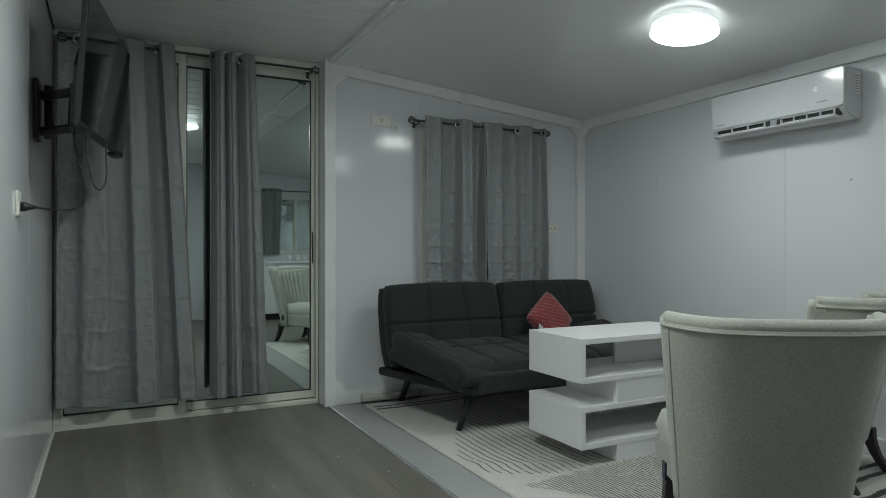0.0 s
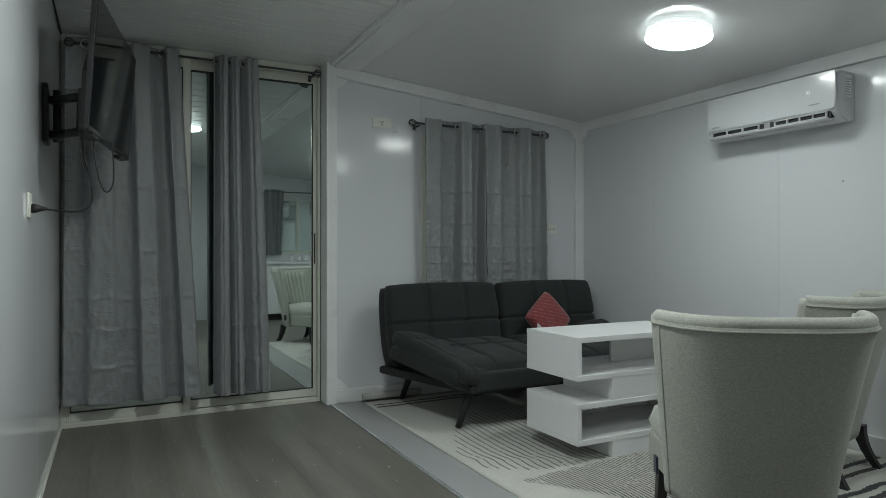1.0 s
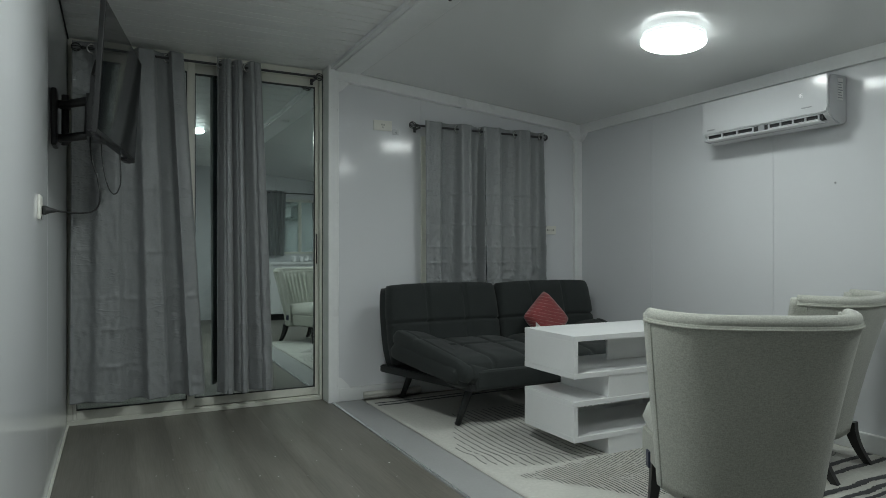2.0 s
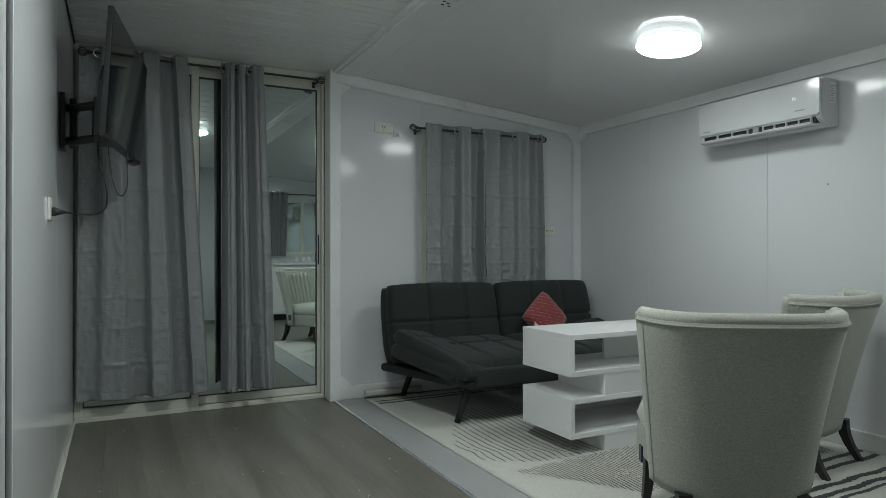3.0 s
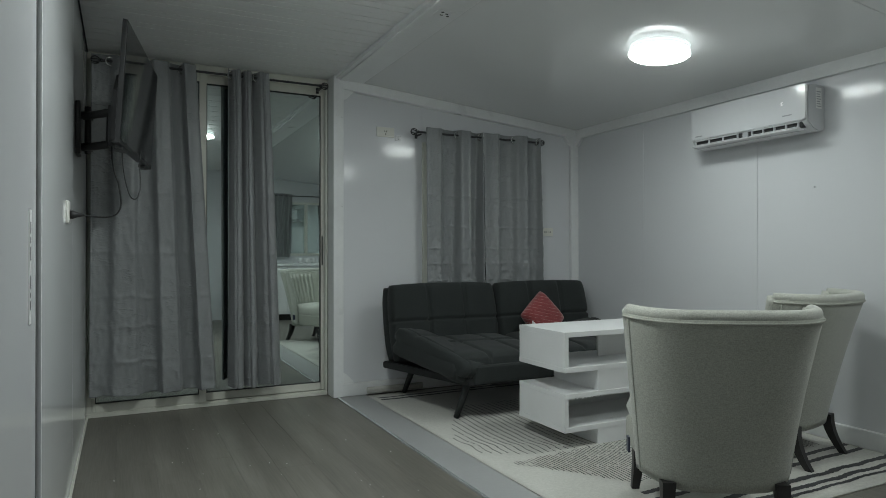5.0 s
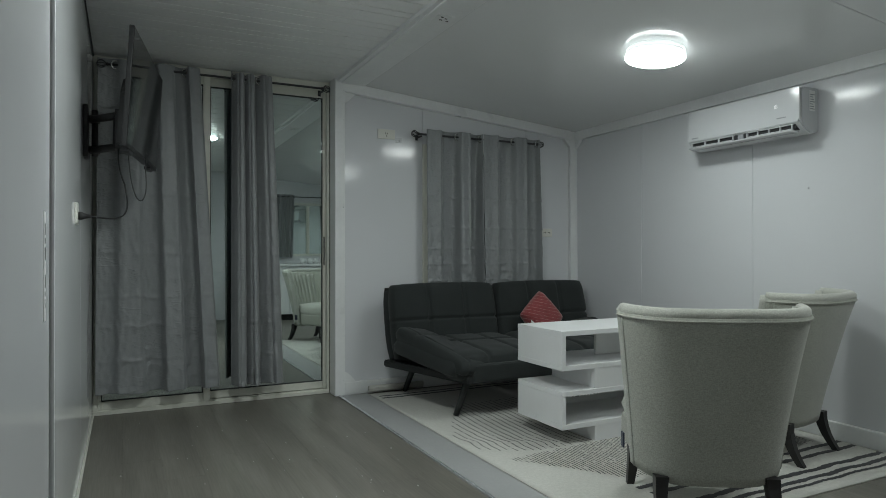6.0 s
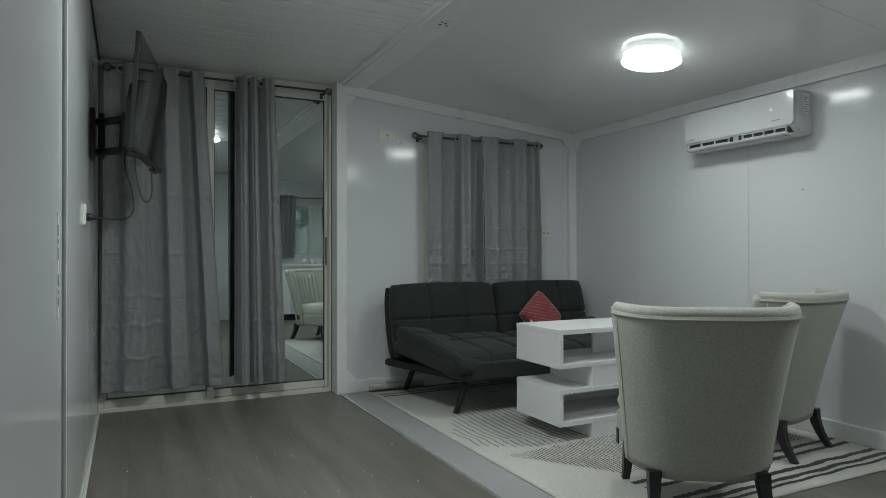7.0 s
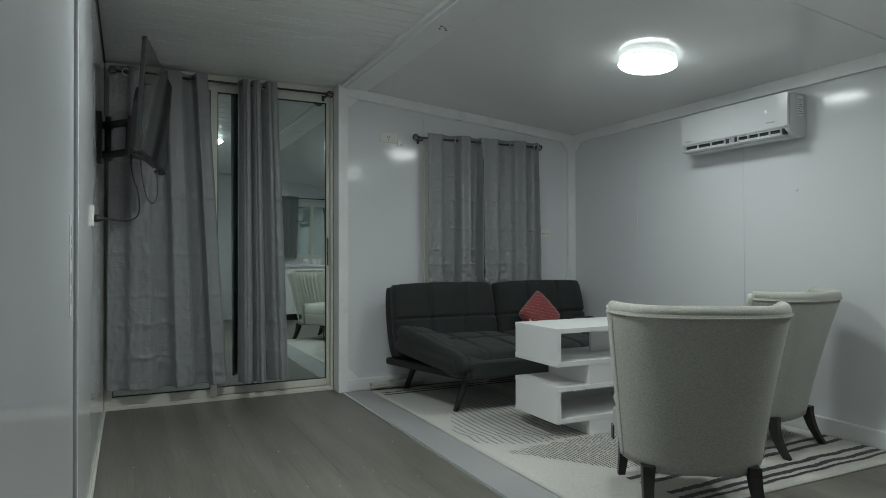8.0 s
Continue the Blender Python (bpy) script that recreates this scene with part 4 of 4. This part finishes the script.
part("casing", ac_body(AY0, AY1, 0.0), PLASTIC, ac)
front = prism([(0.006, 0.0), (0.795, 0.0), (0.812, 0.006), (0.812, 0.203), (0.806, 0.209), (-0.012, 0.209), (-0.018, 0.203), (-0.018, 0.022), (-0.011, 0.006)], 0.012, Matrix(((0, 0, -1, AX + 0.002), (1, 0, 0, AY0 + 0.020), (0, 1, 0, 1.834), (0, 0, 0, 1))), 0.004)
panel = part("front_panel", front, PLASTIC, ac, "glossy front panel")
part("outlet_slot", box(AX + 0.004, AX + 0.06, AY0 + 0.035, AY1 - 0.03, 1.796, 1.832, 0.002), DARK, ac, "dark air outlet")
louvre = part("louvre", sheet(30, 5, lambda s, t: (AX - 0.022 + 0.055 * t, AY0 + 0.035 + 0.775 * s, 1.790 - 0.012 * t * (1 - t) - 0.008 * t)), PLASTIC, ac, "open louvre flap", smooth=True)
solid(louvre, 0.006)
for y0, y1 in ((AY0 + 0.05, AY0 + 0.36), (AY0 + 0.46, AY1 - 0.035)):
    fr = box(AX - 0.010, AX + 0.004, y0, y1, 1.823, 1.828, 0.001)
    box(AX - 0.012, AX + 0.002, y0, y1, 1.796, 1.801, 0.001, 1, fr)
    n = 4 if y1 - y0 < 0.33 else 3
    for k in range(n + 1):
        yy = y0 + (y1 - y0 - 0.006) * k / n
        box(AX - 0.012, AX + 0.002, yy, yy + 0.006, 1.800, 1.824, 0.001, 1, fr)
    part("vane_frame", fr, PLASTIC, ac)
part("hinge_clip", box(AX - 0.004, AX + 0.01, AY0 + 0.39, AY0 + 0.43, 1.796, 1.828, 0.003), GREY, ac)
sticker = part("rating_sticker", box(AX + 0.075, AX + 0.125, AY0 - 0.0012, AY0 - 0.0002, 1.905, 2.025, 0), TAG, ac, "grey printed rating sticker")
for k in range(7):
    part("print_bar", box(AX + 0.080, AX + 0.120 - 0.006 * (k % 3), AY0 - 0.0020, AY0 - 0.0013, 1.915 + 0.014 * k, 1.920 + 0.014 * k, 0), GREY, sticker)
part("badge", box(AX - 0.0113, AX - 0.0103, AY1 - 0.095, AY1 - 0.04, 1.853, 1.861, 0), GREY, panel, "small grey badge")
part("badge", box(AX - 0.0113, AX - 0.0103, AY0 + 0.09, AY0 + 0.15, 1.873, 1.880, 0), GREY, panel, "small grey badge")
seg = 0.0095


def digit(y, z, on):
    """A seven-bar digit read from the room; on lists the lit bars."""
    bars = {"a": (0, 2, 1), "b": (1, 1, 0), "c": (1, 0, 0), "d": (0, 0, 1), "e": (0, 0, 0), "f": (0, 1, 0), "g": (0, 1, 1)}
    bm = bmesh.new()
    for k in on:
        i, j, flat = bars[k]
        y0, z0 = y - i * seg, z + j * seg
        if flat:
            box(AX - 0.0116, AX - 0.0106, y0 - seg, y0, z0 - 0.0008, z0 + 0.0008, 0, 1, bm)
        else:
            box(AX - 0.0116, AX - 0.0106, y0 - 0.0008, y0 + 0.0008, z0, z0 + seg, 0, 1, bm)
    return bm


part("display_digit", digit(2.437, 1.940, "bc"), DIGIT, panel, "lit white numeral 1")
part("display_digit", digit(2.420, 1.940, "acdefg"), DIGIT, panel, "lit white numeral 6")


# ---- ceiling lamps ----
def ceiling_lamp(name, x, y, z, normal, label, glow):
    c = tagged(thing(name, (x, y, z)), label, "ceiling lamp", "round ceiling lamps")
    d = Vector(normal)
    part("mounting_ring", lathe([(0.1559, 0.0), (0.1654, 0.002), (0.1654, 0.012), (0.1597, 0.014), (0.1597, 0.016), (0.1654, 0.018), (0.1654, 0.029), (0.1616, 0.032)], (x, y, z), d, 56), BULB_RIM, c, "lit clear rim", smooth=False)
    part("groove_ring", lathe([(0.1578, 0.032), (0.1578, 0.037)], (x, y, z), d, 56), CHROME, c, "silver groove")
    dome = part("diffuser", lathe([(0.1682, 0.0485), (0.1607, 0.054), (0.1304, 0.059), (0.0728, 0.062), (0.01, 0.063)], (x, y, z), d, 56), glow, c, "glowing white diffuser")
    part("diffuser_side", lathe([(0.1625, 0.037), (0.1701, 0.039), (0.1710, 0.044), (0.1682, 0.048)], (x, y, z), d, 56), BULB_SIDE, dome, "lit diffuser wall")
    return c


TILT = Vector((-0.094, 0, -1)).normalized()
ceiling_lamp("ceiling_lamp", 2.72, 2.64, slope_z(2.72), TILT, "round white ceiling lamp, lit, on the sloping ceiling", BULB)
ceiling_lamp("ceiling_lamp", 2.72, 0.69, slope_z(2.72), TILT, "round white ceiling lamp, lit, on the sloping ceiling", BULB)
ceiling_lamp("ceiling_lamp", 0.70, 2.10, CORE_Z, (0, 0, -1), "round white ceiling lamp, lit, on the boarded ceiling", BULB_CORE)

# ---- kitchen behind the camera ----
for k in range(3):
    x0 = 1.66 + 0.65 * k
    u = tagged(thing("base_cabinet", (x0 + 0.325, BACK + 0.28, 0)), "white laminate kitchen base cabinet with drawer", "cabinet", "kitchen cabinets")
    part("body", box(x0 + 0.001, x0 + 0.649, BACK, BACK + 0.54, 0.10, 0.86, 0.002), WHITE, u)
    part("plinth", box(x0 + 0.001, x0 + 0.649, BACK, BACK + 0.48, 0.0, 0.10, 0.002), DARK, u)
    for a, b in ((0.004, 0.323), (0.327, 0.646)):
        dr = part("door", box(x0 + a, x0 + b, BACK + 0.541, BACK + 0.56, 0.105, 0.66, 0.003), WHITE, u)
        part("handle", tube([(x0 + (a + b) / 2, BACK + 0.575, 0.55), (x0 + (a + b) / 2, BACK + 0.575, 0.63)], 0.005, 8), CHROME, dr)
    dw = part("drawer", box(x0 + 0.004, x0 + 0.646, BACK + 0.541, BACK + 0.56, 0.665, 0.855, 0.003), WHITE, u)
    part("handle", tube([(x0 + 0.28, BACK + 0.575, 0.76), (x0 + 0.37, BACK + 0.575, 0.76)], 0.005, 8), CHROME, dw)
tagged(part("worktop", box(1.64, RIGHT - 0.04, BACK, BACK + 0.59, 0.862, 0.90, 0.004), WHITE), "white laminate worktop over the kitchen cabinets", "worktop")
for k, (x, y) in enumerate(((2.55, -0.85), (2.66, -0.80), (2.77, -0.86), (2.88, -0.82))):
    g = tagged(thing("mug", (x, y, 0.9)), "white ceramic mug on the worktop", "mug", "mugs")
    part("cup", lathe([(0.03, 0.0), (0.038, 0.004), (0.040, 0.09), (0.036, 0.09), (0.034, 0.01)], (x, y, 0.9), (0, 0, 1), 20), WHITE, g, smooth=True)
    part("handle", ring((x + 0.045, y, 0.945), (0, 1, 0), 0.022, 0.005, 14, 6), WHITE, g, smooth=True)
rod("curtain_rod", 2.10, 3.40, BACK + 0.09, 2.012, BACK, (2.2, 3.3), "black iron curtain rod over the kitchen window")
curtain("curtain", (2.15, 2.50), (2.15, 2.46), BACK + 0.09, 1.0, 2.05, 2.012, (1, 1.2, 0.9, 1), 0.03, 41, "grey curtain drawn aside at the kitchen window", 0.3, "kitchen curtains")
curtain("curtain", (2.98, 3.35), (3.02, 3.35), BACK + 0.09, 1.0, 2.05, 2.012, (1, 0.8, 1.1, 1), 0.03, 45, "grey curtain drawn aside at the kitchen window", 0.3, "kitchen curtains")

# ---- floor planks ----
def planks(parent, x0, x1, y0, y1, width, length, seed):
    rnd = random.Random(seed)
    meshes = {}
    x = x0
    while x < x1 - 0.01:
        w = min(width, x1 - x)
        y = y0 - rnd.uniform(0, length)
        while y < y1 - 0.005:
            a, b = max(y, y0), min(y + length, y1)
            if b - a > 0.01:
                key = (round(w, 3), round(b - a, 3))
                if key not in meshes:
                    bm = box(-w / 2 + 0.0002, w / 2 - 0.0002, -(b - a) / 2 + 0.0002, (b - a) / 2 - 0.0002, -0.010, 0.0, 0.0003, 1)
                    me = bpy.data.meshes.new("plank")
                    bm.to_mesh(me)
                    bm.free()
                    me.materials.append(PLANK)
                    meshes[key] = me
                ob = new("plank", meshes[key])
                ob.location = (x + w / 2, (a + b) / 2, 0.0)
                ob.parent = parent
            y += length
        x += w


planks(floor, LEFT, STRIP0 - 0.004, BACK, DOOR_Y, 0.181, 1.22, 4)
planks(floor_2, STRIP1, RIGHT, BACK, FAR, 0.181, 1.22, 6)

# ---- small traces ----
rnd = random.Random(17)
bm = bmesh.new()
for k in range(46):
    x, y, r = rnd.uniform(-0.1, 1.35), rnd.uniform(2.2, 4.55), rnd.uniform(0.0012, 0.0042)
    m = Matrix.LocRotScale((x, y, r * 0.3), Euler((0, 0, rnd.uniform(0, 3))), (r * rnd.uniform(0.7, 1.5), r, r * 0.4))
    bmesh.ops.create_icosphere(bm, subdivisions=1, radius=1.0, matrix=m)
tagged(part("debris", bm, TAG), "tiny white crumbs scattered on the plank floor", "debris", kind="stuff")
hook = tagged(thing("adhesive_hook", (1.90, FAR, 1.955)), "small clear plastic hook stuck on the wall", "hook")
part("plate", box(1.875, 1.925, FAR - 0.004, FAR, 1.945, 1.985, 0.003), PLASTIC, hook)
part("prong", tube(bezier((1.90, FAR - 0.004, 1.962), (1.90, FAR - 0.03, 1.955), (1.90, FAR - 0.03, 1.94), (1.90, FAR - 0.024, 1.97), 8), 0.003, 8), PLASTIC, hook, smooth=True)
screw = tagged(thing("wall_screw", (RIGHT, 2.33, 1.46)), "small dark screw head in the wall panel", "screw")
part("head", lathe([(0.006, 0.0), (0.005, 0.002), (0.002, 0.003)], (RIGHT, 2.33, 1.46), (-1, 0, 0), 10), GREY, screw)
